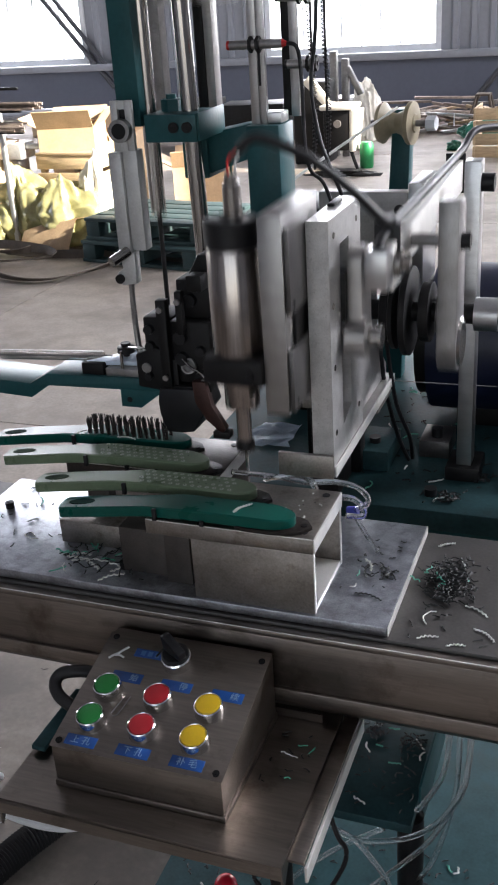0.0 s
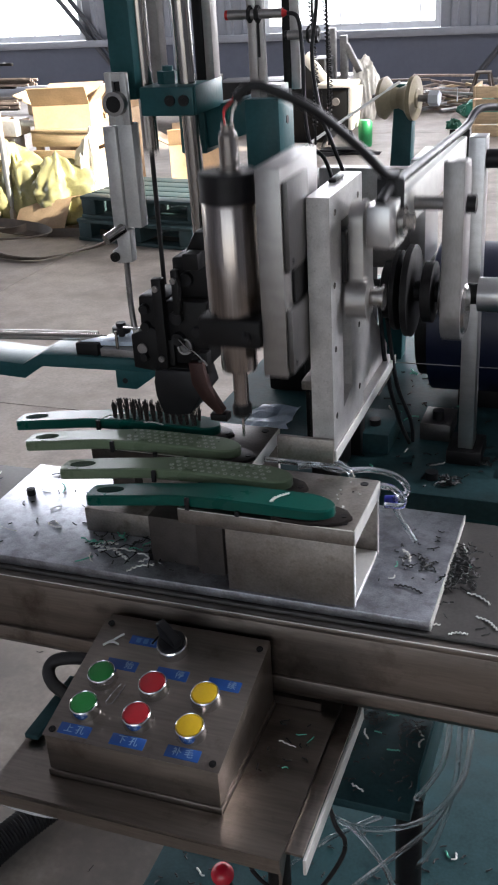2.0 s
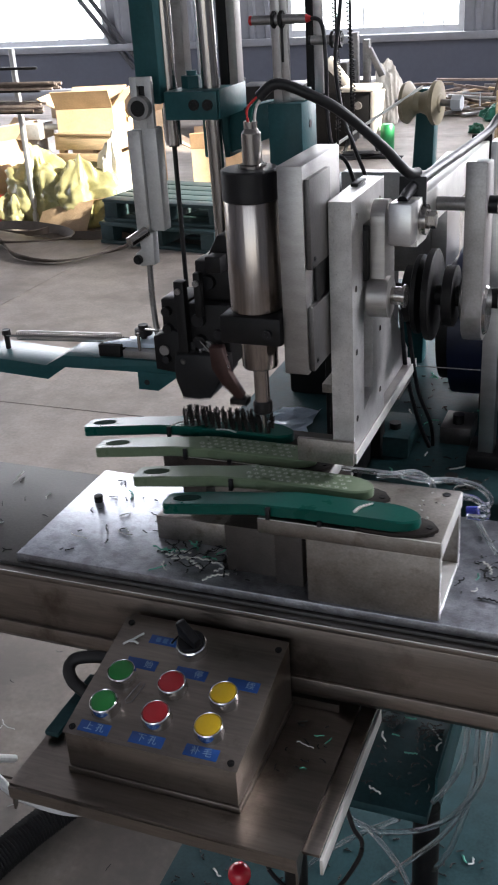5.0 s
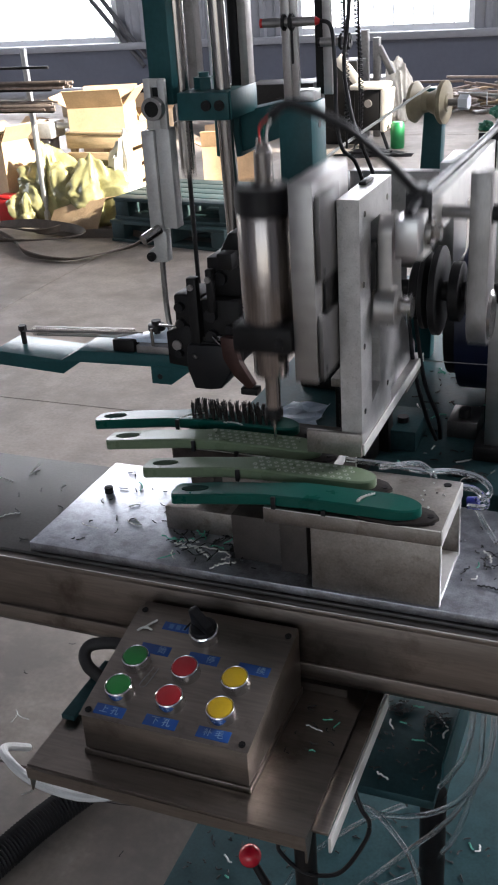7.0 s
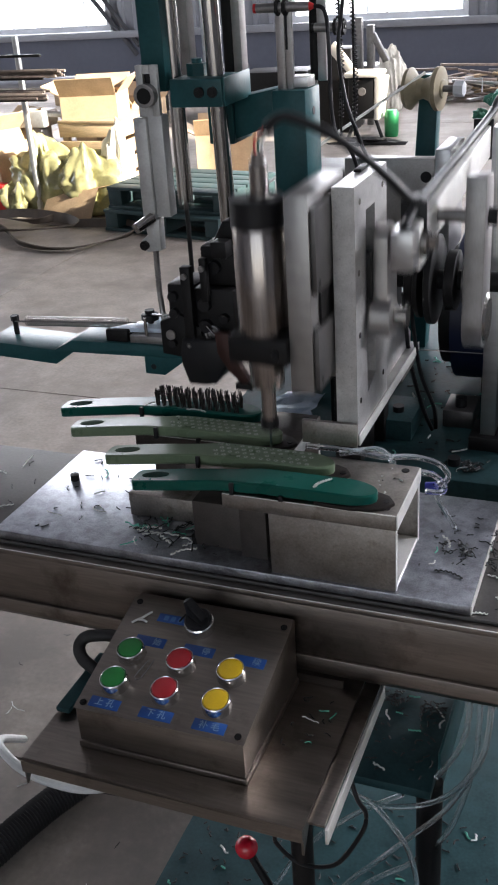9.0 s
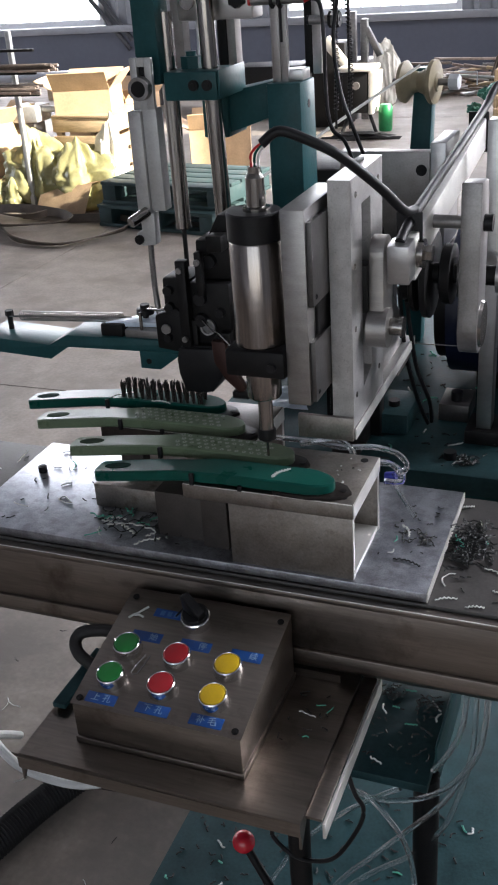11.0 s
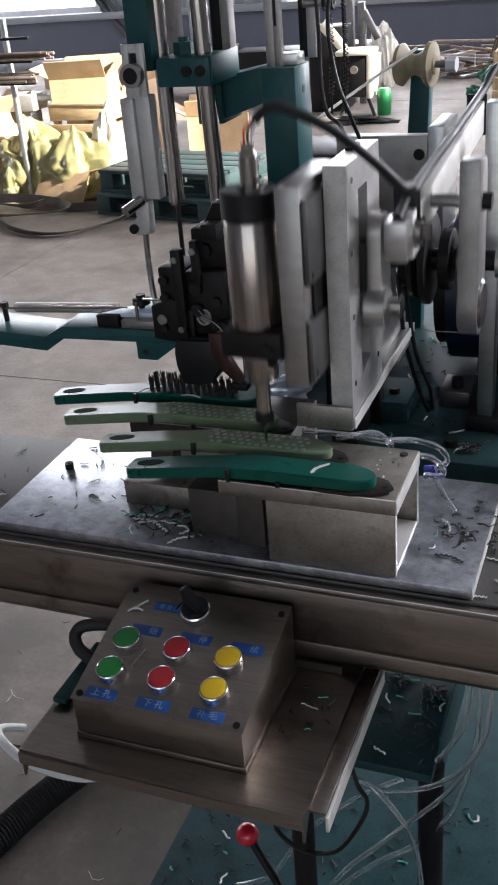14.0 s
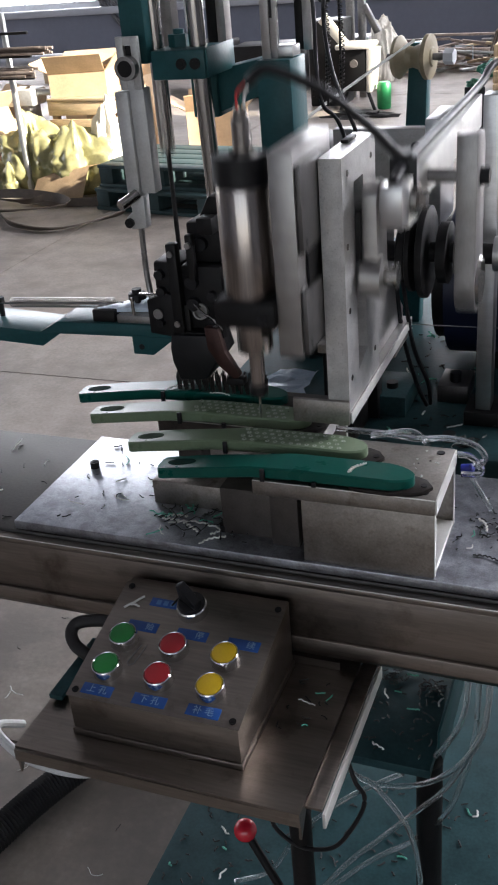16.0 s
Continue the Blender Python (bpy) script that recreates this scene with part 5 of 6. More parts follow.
def spool_stand():
    s = thing("spool_stand", (0.02, 0.78, 0.78), "leaning teal post with a yellowed nylon filament spool", "spool stand")
    bm = B(); prism(bm, [(-0.02, 0.78), (0.02, 0.78), (0.034, 1.215), (0.006, 1.215)], 0.77, 0.80, "y", 0.002); part("post", bm, GREEN_PAINT, s)
    bm = B(); lathe(bm, (-0.01, 0.74, 1.2), (1, -0.15, 0.0), [(0, 0.012), (0.004, 0.028), (0.01, 0.030), (0.022, 0.016), (0.03, 0.014), (0.04, 0.018), (0.05, 0.031), (0.056, 0.031), (0.058, 0.014), (0.06, 0.012)], 40); part("spool", bm, SPOOL_M, s, "yellowed nylon flanged spool")
    bm = B(); cyl(bm, (-0.02, 0.742, 1.2), (0.075, 0.728, 1.2), 0.005, seg=16); part("axle", bm, GREY_STEEL, s)
    bm = B(); cyl(bm, (0.066, 0.729, 1.2), (0.08, 0.727, 1.2), 0.011, seg=6); part("nut", bm, FRAME_W, s)
    bm = B(); sweep(bm, [(0.08, 0.73, 1.213), (0.105, 0.73, 1.213), (0.105, 0.73, 1.195)], 0.0012, 6, 1); part("wire_guide", bm, FRAME_W, s)
    bm = B(); sweep(bm, [(0.02, 0.74, 1.222), (-0.03, 0.68, 1.19), (-0.09, 0.6, 1.15), (-0.16, 0.5, 1.10)], 0.0022, 6); part("filament", bm, WHITE_CURL, s, "pale filament strand")


spool_stand()


# ---------- hoses and cables ----------
def strand(name, pts, r, material, label, category="hose", seg=10):
    t = thing(name, pts[0], label, category)
    bm = B(); sweep(bm, pts, r, seg); part("tube", bm, material, t)
    return t


LOOPS = (
    [(0.071, 0.1, 0.444), (0.093, 0.1, 0.431), (0.122, 0.1, 0.429), (0.165, 0.1, 0.445), (0.203, 0.1, 0.478), (0.231, 0.1, 0.532), (0.24, 0.11, 0.582), (0.24, 0.14, 0.702)],
    [(0.084, 0.09, 0.446), (0.106, 0.09, 0.438), (0.132, 0.09, 0.407), (0.152, 0.09, 0.37), (0.163, 0.09, 0.316), (0.166, 0.085, 0.25), (0.15, 0.07, 0.16), (0.12, 0.05, 0.106)],
    [(-0.129, 0.15, 0.106), (-0.069, 0.15, 0.15), (-0.025, 0.15, 0.237), (0.009, 0.15, 0.284), (0.056, 0.15, 0.338), (0.1, 0.15, 0.378), (0.13, 0.15, 0.403)],
    [(-0.03, 0.1, 0.106), (0.054, 0.12, 0.237), (0.099, 0.12, 0.299), (0.137, 0.12, 0.35), (0.189, 0.12, 0.422), (0.218, 0.12, 0.484), (0.235, 0.12, 0.534), (0.238, 0.13, 0.607), (0.232, 0.15, 0.702)],
    [(-0.02, 0.13, 0.106), (0.066, 0.14, 0.212), (0.107, 0.14, 0.258), (0.146, 0.14, 0.296), (0.187, 0.14, 0.357), (0.207, 0.14, 0.419), (0.219, 0.14, 0.481), (0.224, 0.14, 0.543), (0.223, 0.15, 0.702)],
    [(0.178, 0.12, 0.475), (0.192, 0.12, 0.5), (0.21, 0.12, 0.545), (0.214, 0.13, 0.6), (0.212, 0.15, 0.702)],
)
for pts in LOOPS:
    strand("air_hose", pts, 0.0035, HOSE, "clear plastic air hose looping under the table")
strand("thin_cable", [(0.052, -0.1, 0.685), (0.052, -0.1, 0.574), (0.053, -0.1, 0.554), (0.073, -0.1, 0.535), (0.097, -0.1, 0.534), (0.122, -0.1, 0.55), (0.146, -0.1, 0.599), (0.151, -0.1, 0.627), (0.142, -0.1, 0.645), (0.128, -0.09, 0.681)], 0.0024, BLACK, "thin black cable looped under the tray", "cable")
strand("white_hose", [(-0.64, 0.36, 0.1), (-0.60, 0.26, 0.2), (-0.515, 0.155, 0.3), (-0.457, 0.125, 0.3), (-0.395, 0.114, 0.3), (-0.339, 0.118, 0.3), (-0.292, 0.145, 0.3), (-0.262, 0.18, 0.315), (-0.235, 0.23, 0.36), (-0.2, 0.245, 0.45), (-0.17, 0.25, 0.6), (-0.17, 0.25, 0.69)], 0.0075, CABLE_W, "white ribbed hose curving under the tray")
w = thing("ribbed_conduit", (-0.5, 0.1, 0.0), "thick black corrugated conduit on the floor", "conduit")
bm = B()
path = smooth_path([(-0.66, -0.12, 0.03), (-0.6, 0.13, 0.03), (-0.55, 0.3, 0.03), (-0.47, 0.46, 0.03), (-0.36, 0.6, 0.03)], 26)
for a, b in zip(path, path[1:]):
    m2 = (a + b) / 2
    cyl(bm, a, m2, 0.024, 0.029, 14); cyl(bm, m2, b, 0.029, 0.024, 14)
part("tube", bm, RUBBER, w)
# hose of the fixture, rides with it
hs = thing("fixture_hose", (cx(0.0), CY + 0.1, 0.86), "clear hose with a blue fitting plugged behind the fixture", "hose")
bm = B(); sweep(bm, [(cx(-0.09), CY + 0.109, 0.9045), (cx(-0.07), CY + 0.112, 0.908), (cx(-0.05), CY + 0.118, 0.909), (cx(-0.035), CY + 0.114, 0.903), (cx(-0.03), CY + 0.112, 0.89)], 0.0034, 10); part("tube", bm, HOSE, hs)
bm = B(); sweep(bm, [(cx(-0.002), CY + 0.108, 0.893), (cx(0.012), CY + 0.108, 0.892), (cx(0.024), CY + 0.102, 0.886), (cx(0.024), CY + 0.098, 0.878), (cx(0.006), CY + 0.1, 0.875)], 0.0034, 10); part("tube", bm, HOSE, hs)
bm = B(); sweep(bm, [(cx(-0.13), CY + 0.116, 0.905), (cx(-0.08), CY + 0.117, 0.9045), (cx(-0.045), CY + 0.116, 0.902), (cx(-0.012), CY + 0.122, 0.903), (cx(0.016), CY + 0.118, 0.9), (cx(0.028), CY + 0.109, 0.89), (cx(0.014), CY + 0.108, 0.879)], 0.0032, 10); part("tube", bm, HOSE, hs)
bm = B(); cyl(bm, (cx(0.004), CY + 0.112, 0.874), (cx(0.016), CY + 0.112, 0.876), 0.0055, seg=14); part("fitting", bm, BLUE, hs)
bm = B(); sweep(bm, [(cx(0.012), CY + 0.112, 0.87), (cx(0.022), CY + 0.114, 0.85), (cx(0.035), CY + 0.118, 0.825)], 0.0028, 8); part("tail", bm, HOSE, hs)
rides(hs)
pp = thing("crumpled_sheet", (-0.115, 0.5, 0.78), "crumpled pale blue plastic sheet lying on the deck", "sheet")
bm = B()
random.seed(5)
g = [[bm.verts.new((-0.15 + 0.07 * i / 5 + random.uniform(-0.006, 0.006), 0.455 + 0.085 * j / 5, 0.7815 + random.uniform(0, 0.005))) for j in range(6)] for i in range(6)]
for i in range(5):
    for j in range(5):
        bm.faces.new((g[i][j], g[i + 1][j], g[i + 1][j + 1], g[i][j + 1]))
bmesh.ops.solidify(bm, geom=bm.faces[:], thickness=0.0008)
part("sheet", bm, PAPER, pp, smooth=False)

sw = thing("thin_wire", (0.1, 0.5, 0.9), "thin pale wire stretched across the deck", "wire")
bm = B(); sweep(bm, [(0.088, 0.38, 0.93), (0.16, 0.42, 0.915), (0.26, 0.46, 0.90), (0.3, 0.465, 0.895)], 0.0007, 5); part("wire", bm, GREY_STEEL, sw)
for x, y in ((0.145, 0.365), (0.02, 0.36), (0.26, 0.42)):
    t = thing("deck_bolt", (x, y, 0.78), "black socket bolt standing on the deck", "bolt", "bolts on the deck")
    bm = B(); cyl(bm, (x, y, 0.78), (x, y, 0.79), 0.0085, seg=16); part("head", bm, BLACK, t)

# ---------- shavings and chips ----------
def curl(bm, x, y, z, size, r, turns=1.2, wild=0.3):
    a0 = random.uniform(0, 6.28)
    d = Vector((math.cos(a0), math.sin(a0), 0))
    s = Vector((-d.y, d.x, 0))
    pts = []
    n = 7
    bend = random.uniform(-1.2, 1.2)
    for k in range(n):
        u = k / (n - 1)
        p = Vector((x, y, z)) + d * (size * (u - 0.5)) + s * (size * 0.25 * math.sin(bend * u * 3) + random.uniform(-wild, wild) * size * 0.15)
        p.z = z + r + abs(random.uniform(0, wild)) * size * 0.15
        pts.append(p)
    sweep(bm, pts, r, 4, 2, 1.0)


def crinkle(bm, a, b, z, r, waves):
    """A wavy shaving between two points."""
    pts = []
    a, b = Vector((*a, z)), Vector((*b, z))
    d = (b - a); s = Vector((-d.y, d.x, 0)).normalized()
    n = waves * 4
    for k in range(n + 1):
        u = k / n
        pts.append(a + d * u + s * (math.sin(k * math.pi / 2) * r * random.uniform(0.8, 2.0) + math.sin(u * 4.0) * d.length * 0.1) + Vector((0, 0, r + 0.4 * r * math.cos(k * math.pi / 2) + r)))
    sweep(bm, pts, r, 5, 1)


def litter(name, label, area, z, n_white, n_green, n_dark, size, which=None, seed=1, thick=1.0):
    random.seed(seed)
    t = thing(name, ((area[0] + area[1]) / 2, (area[2] + area[3]) / 2, z), label, "shavings", kind="stuff")
    for m, n, r, nm in ((WHITE_CURL, n_white, 0.0008, "white_shavings"), (GREEN_CURL, n_green, 0.0008, "green_shavings"), (DARK_CHIP, n_dark, 0.0007, "dark_chips")):
        if not n:
            continue
        bm = B()
        for k in range(n):
            x, y = random.uniform(area[0], area[1]), random.uniform(area[2], area[3])
            curl(bm, x, y, z, random.uniform(0.3, 1.0) * size * (0.5 if m is DARK_CHIP else 1), r * thick, wild=0.3 * thick)
        tagged(part(nm, bm, m, t), kind="stuff")
    if which:
        rides(t, which)
    return t


litter("plate_shavings", "scattered pale and dark shavings on the sliding plate", (cx(-0.46), cx(-0.2), CY + 0.01, CY + 0.19), 0.8126, 9, 4, 44, 0.024, "carriage", 3)
litter("plate_shavings", "dark chips at the end of the sliding plate", (cx(0.01), cx(0.06), CY + 0.05, CY + 0.17), 0.8126, 1, 1, 16, 0.016, "carriage", 4)
random.seed(8)
sw = thing("drill_shavings", (cx(-0.27), CY + 0.04, 0.8126), "crinkled white and green drill shavings piled on the plate", "shavings", kind="stuff")
bm = B()
for a, b in (((-0.30, 0.03), (-0.237, 0.038)), ((-0.31, 0.037), (-0.26, 0.026)), ((-0.245, 0.02), (-0.205, 0.048)), ((-0.25, 0.0), (-0.23, 0.022)), ((-0.22, 0.058), (-0.212, 0.036)), ((-0.31, 0.042), (-0.285, 0.05))):
    crinkle(bm, (cx(a[0]), CY + a[1]), (cx(b[0]), CY + b[1]), 0.8126, 0.0010, random.choice((5, 6, 9)))
tagged(part("white_shavings", bm, WHITE_CURL, sw), kind="stuff")
bm = B()
for k in range(26):
    curl(bm, cx(random.uniform(-0.325, -0.215)), CY + random.uniform(0.03, 0.066), 0.8126, random.uniform(0.012, 0.04), 0.0008, wild=0.8)
tagged(part("dark_chips", bm, DARK_CHIP, sw), kind="stuff")
bm = B()
for k in range(7):
    curl(bm, cx(random.uniform(-0.34, -0.25)), CY + random.uniform(0.03, 0.066), 0.8126, random.uniform(0.012, 0.03), 0.0009, wild=0.8)
tagged(part("green_shavings", bm, GREEN_CURL, sw), kind="stuff")
rides(sw)
sw = thing("end_shavings", (cx(0.035), CY + 0.07, 0.8126), "white strand and dark chips on the plate end", "shavings", kind="stuff")
bm = B()
crinkle(bm, (cx(0.022), CY + 0.115), (cx(0.036), CY + 0.095), 0.8126, 0.0009, 5)
tagged(part("white_shaving", bm, WHITE_CURL, sw), kind="stuff")
bm = B(); crinkle(bm, (cx(0.028), CY + 0.047), (cx(0.058), CY + 0.043), 0.8126, 0.0009, 6)
for k in range(18):
    curl(bm, cx(random.uniform(0.024, 0.06)), CY + random.uniform(0.085, 0.105), 0.8126, random.uniform(0.008, 0.018), 0.0008, wild=0.8)
tagged(part("dark_chips", bm, DARK_CHIP, sw), kind="stuff")
rides(sw)
# crinkled strand lying on the green blank
sw = thing("strand", (cx(-0.09), CY + 0.02, 0.9155), "crinkled white strand lying on the green brush", "shaving")
bm = B(); crinkle(bm, (cx(-0.086), CY + 0.008), (cx(-0.076), CY + 0.03), 0.915, 0.0009, 8); part("fibre", bm, WHITE_CURL, sw); rides(sw)
sw = thing("strand", (cx(-0.31), CY + 0.16, 0.9155), "pale strand lying across the tufted brush", "shaving")
bm = B(); crinkle(bm, (cx(-0.345), CY + 0.15), (cx(-0.325), CY + 0.175), 0.915, 0.0007, 6); part("fibre", bm, WHITE_CURL, sw); bm = B(); crinkle(bm, (cx(-0.29), CY + 0.152), (cx(-0.265), CY + 0.153), 0.915, 0.0007, 6); part("fibre", bm, WHITE_CURL, sw); rides(sw)
litter("top_chips", "fine pale chips on the fixture top", (cx(-0.05), cx(-0.01), CY + 0.03, CY + 0.1), 0.9006, 10, 0, 4, 0.004, "carriage", 9)
# on the still table
litter("table_shavings", "dark fibres and white curls on the table top", (-0.62, -0.30, 0.03, 0.2), 0.8002, 4, 1, 30, 0.035, None, 5)
litter("table_shavings", "white curls and dark chips on the table top", (0.18, 0.33, 0.02, 0.21), 0.8002, 4, 1, 30, 0.028, None, 6)
random.seed(12)
sw = thing("chip_heap", (0.205, 0.12, 0.80), "heap of dark and green drill chips beside the plate", "shavings", kind="stuff")
bm = B()
for k in range(170):
    curl(bm, random.gauss(0.208, 0.012), random.gauss(0.125, 0.022), 0.80 + abs(random.gauss(0, 0.004)), random.uniform(0.008, 0.022), 0.0008, wild=0.9)
tagged(part("dark_chips", bm, DARK_CHIP, sw), kind="stuff")
bm = B()
for k in range(7):
    curl(bm, random.gauss(0.206, 0.015), random.gauss(0.12, 0.03), 0.80 + abs(random.gauss(0, 0.004)), random.uniform(0.01, 0.024), 0.0008, wild=0.9)
tagged(part("green_shavings", bm, GREEN_CURL, sw), kind="stuff")
sw = thing("white_strands", (0.24, 0.06, 0.80), "crinkled white strands on the table top", "shavings", kind="stuff")
bm = B()
for a, b in (((0.232, 0.088), (0.258, 0.076)), ((0.246, 0.05), (0.27, 0.036)), ((0.195, 0.02), (0.214, 0.03)), ((0.185, 0.2), (0.2, 0.214)), ((0.225, 0.015), (0.242, 0.022)), ((-0.365, 0.07), (-0.348, 0.088))):
    crinkle(bm, a, b, 0.80, 0.0008, random.choice((4, 5, 7)))
tagged(part("white_shavings", bm, WHITE_CURL, sw), kind="stuff")
litter("deck_shavings", "white and green shavings on the machine deck", (0.0, 0.45, 0.34, 0.75), 0.7802, 16, 14, 110, 0.028, None, 7, 1.5)
litter("tray_shavings", "green and white shavings on the tray", (0.06, 0.108, -0.1, -0.02), 0.6897, 1, 3, 12, 0.02, None, 11)
litter("cabinet_shavings", "dark and pale shavings on the cabinet top", (0.065, 0.165, 0.13, 0.29), 0.4502, 4, 3, 46, 0.024, None, 13, 1.7)
litter("base_shavings", "dark and pale chips on the base plate", (-0.25, 0.4, -0.14, 0.4), 0.1003, 16, 10, 330, 0.026, None, 14, 2.0)
litter("floor_shavings", "pale shavings on the concrete floor", (-1.3, -0.35, 0.0, 1.1), 0.0003, 9, 0, 16, 0.05, None, 15)

random.seed(44)
for k, (x, y, z) in enumerate(((-0.2, 0.02, 0.1003), (0.28, 0.05, 0.1003), (0.3, 0.2, 0.1003), (-0.05, -0.08, 0.1003), (0.09, 0.27, 0.4502), (0.145, 0.26, 0.4502), (0.2, 0.42, 0.7802), (0.17, 0.36, 0.7802), (-0.45, 0.1, 0.8002), (-0.4, 0.05, 0.8002))):
    sw = thing("chip_clump", (x, y, z), "small clump of dark drill chips", "shavings", kind="stuff")
    bm = B()
    for n in range(22):
        curl(bm, random.gauss(x, 0.009), random.gauss(y, 0.009), z + abs(random.gauss(0, 0.002)), random.uniform(0.006, 0.014), 0.0011, wild=0.9)
    tagged(part("dark_chips", bm, DARK_CHIP, sw), kind="stuff")

# ---------- distance: things in the hall ----------
def blob(bm, c, rx, ry, rz, seed, rough=0.25, sub=5, freq=2.2):
    r = bmesh.ops.create_icosphere(bm, subdivisions=sub, radius=1.0)
    for v in r["verts"]:
        n = v.co.normalized()
        k = 1 + rough * noise.noise(Vector((n.x, n.y, n.z * 0.5)) * freq * 0.8 + Vector((seed, 0, 0))) - rough * 0.7 * abs(noise.noise(Vector((n.x, n.y, n.z * 0.4)) * freq * 1.4 + Vector((0, seed, 0)))) - rough * 0.25 * abs(noise.noise(Vector((n.x, n.y + 0.6 * n.z, n.z * 0.5)) * freq * 3 + Vector((0, 0, seed))))
        v.co = Vector((c[0] + n.x * rx * k, c[1] + n.y * ry * k, max(c[2] - rz * 0.98, c[2] + n.z * rz * k)))


def carton(at, w, d, h, turn, label, flaps=True, tiltd=0):
    c = thing("carton", at, label, "box")
    R4 = Matrix.Translation(at) @ Matrix.Rotation(radians(turn), 4, "Z") @ Matrix.Rotation(radians(tiltd), 4, "Y")
    bm = B()
    for b in ((-w / 2, w / 2, -d / 2, -d / 2 + 0.006, 0, h), (-w / 2, w / 2, d / 2 - 0.006, d / 2, 0, h), (-w / 2, -w / 2 + 0.006, -d / 2 + 0.006, d / 2 - 0.006, 0, h), (w / 2 - 0.006, w / 2, -d / 2 + 0.006, d / 2 - 0.006, 0, h), (-w / 2 + 0.006, w / 2 - 0.006, -d / 2 + 0.006, d / 2 - 0.006, 0, 0.008)):
        box(bm, *b)
    bmesh.ops.transform(bm, matrix=R4, verts=bm.verts); part("shell", bm, CARD, c)
    if flaps:
        for k, (x0, x1, y0, y1, ang, ax) in enumerate(((-w / 2, w / 2, -d / 2 - 0.003, -d / 2 + 0.003, 35, "X"), (-w / 2, w / 2, d / 2 - 0.003, d / 2 + 0.003, -50, "X"), (-w / 2 - 0.003, -w / 2 + 0.003, -d / 2, d / 2, -60, "Y"), (w / 2 - 0.003, w / 2 + 0.003, -d / 2, d / 2, 40, "Y"))):
            bm = B(); box(bm, x0, x1, y0, y1, h + 0.002, h + 0.13, rot=Matrix.Rotation(radians(ang), 3, ax), about=Vector(((x0 + x1) / 2, (y0 + y1) / 2, h)))
            bmesh.ops.transform(bm, matrix=R4, verts=bm.verts); part("flap", bm, CARD, c)
    return c


cr = thing("wooden_crate", (-2.95, 5.0, 0.0), "sunlit slatted wooden crate", "crate")
for k in range(5):
    bm = B(); box(bm, -3.16, -2.732, 4.8, 4.82, 0.01 + k * 0.105, 0.092 + k * 0.105, 0.004); part("slat", bm, WOOD, cr)
    bm = B(); box(bm, -2.731, -2.713, 4.82, 5.28, 0.01 + k * 0.105, 0.092 + k * 0.105, 0.004); part("slat", bm, WOOD, cr)
for x in (-3.15, -2.775):
    bm = B(); box(bm, x, x + 0.04, 4.8205, 4.86, 0.0, 0.512, 0.003); part("post", bm, WOOD, cr)
    bm = B(); box(bm, x, x + 0.04, 5.24, 5.28, 0.0, 0.512, 0.003); part("post", bm, WOOD, cr)
bm = B(); box(bm, -3.16, -2.71, 4.795, 5.285, 0.513, 0.53, 0.003); part("top_board", bm, WOOD, cr)
carton((-3.0, 5.02, 0.531), 0.36, 0.32, 0.14, 14, "open cardboard carton with raised flaps on the crate")
carton((-3.12, 5.55, 0.0), 0.5, 0.4, 0.55, -8, "tall cardboard carton behind the crate")
carton((-2.36, 5.6, 0.0), 0.4, 0.3, 0.34, 20, "small cardboard carton behind the pallets")
lc = carton((-3.6, 4.82, 0.0), 0.34, 0.32, 0.5, -24, "worn cardboard carton with a red patch beside the bags", True)
bm = B(); box(bm, -0.03, 0.03, -0.1645, -0.161, 0.34, 0.44)
bmesh.ops.transform(bm, matrix=Matrix.Translation((-3.6, 4.82, 0)) @ Matrix.Rotation(radians(-24), 4, "Z"), verts=bm.verts)
part("printed_patch", bm, RED, lc, "red printed patch")
rb = thing("red_box", (-3.49, 4.56, 0.0), "small red box on the floor beside the carton", "box")
bm = B(); box(bm, -3.54, -3.44, 4.5, 4.6, 0.0, 0.17, 0.005); part("body", bm, RED, rb)
bm = B(); box(bm, -3.541, -3.439, 4.499, 4.601, 0.171, 0.19, 0.004); part("lid", bm, RED, rb)


def film_bag(name, x, y, rx, ry, h, seed, material, label):
    """A slack bag: folds run down from the gathered neck and bunch up at the foot."""
    bm = B()
    bmesh.ops.create_icosphere(bm, subdivisions=5, radius=1.0)
    off = Vector((seed, seed * 0.7, 0))
    for v in bm.verts:
        n = v.co.normalized()
        a = math.atan2(n.y, n.x)
        up = (n.z + 1) / 2
        ring = Vector((math.cos(a), math.sin(a), 0))
        folds = abs(noise.noise(ring * 2.0 + Vector((0, 0, up * 0.8)) + off)) + 0.35 * abs(noise.noise(ring * 4.5 + Vector((0, 0, up * 1.6)) + off))
        lumps = noise.noise(n * 1.5 + off) + 0.5 * abs(noise.noise(n * 3.0 + off * 2))
        k = 1.0 + 0.3 * lumps - 0.5 * folds * (0.3 + up) + 0.1 * abs(noise.noise(n * 6 + off))
        neck = 1 - 0.55 * max(0.0, up - 0.72) / 0.28
        v.co = Vector((x + n.x * rx * k * neck, y + n.y * ry * k * neck, max(0.0, h * up * (0.9 + 0.22 * lumps) - 0.02)))
    return single(name, bm, material, (x, y, 0), label, "bag")


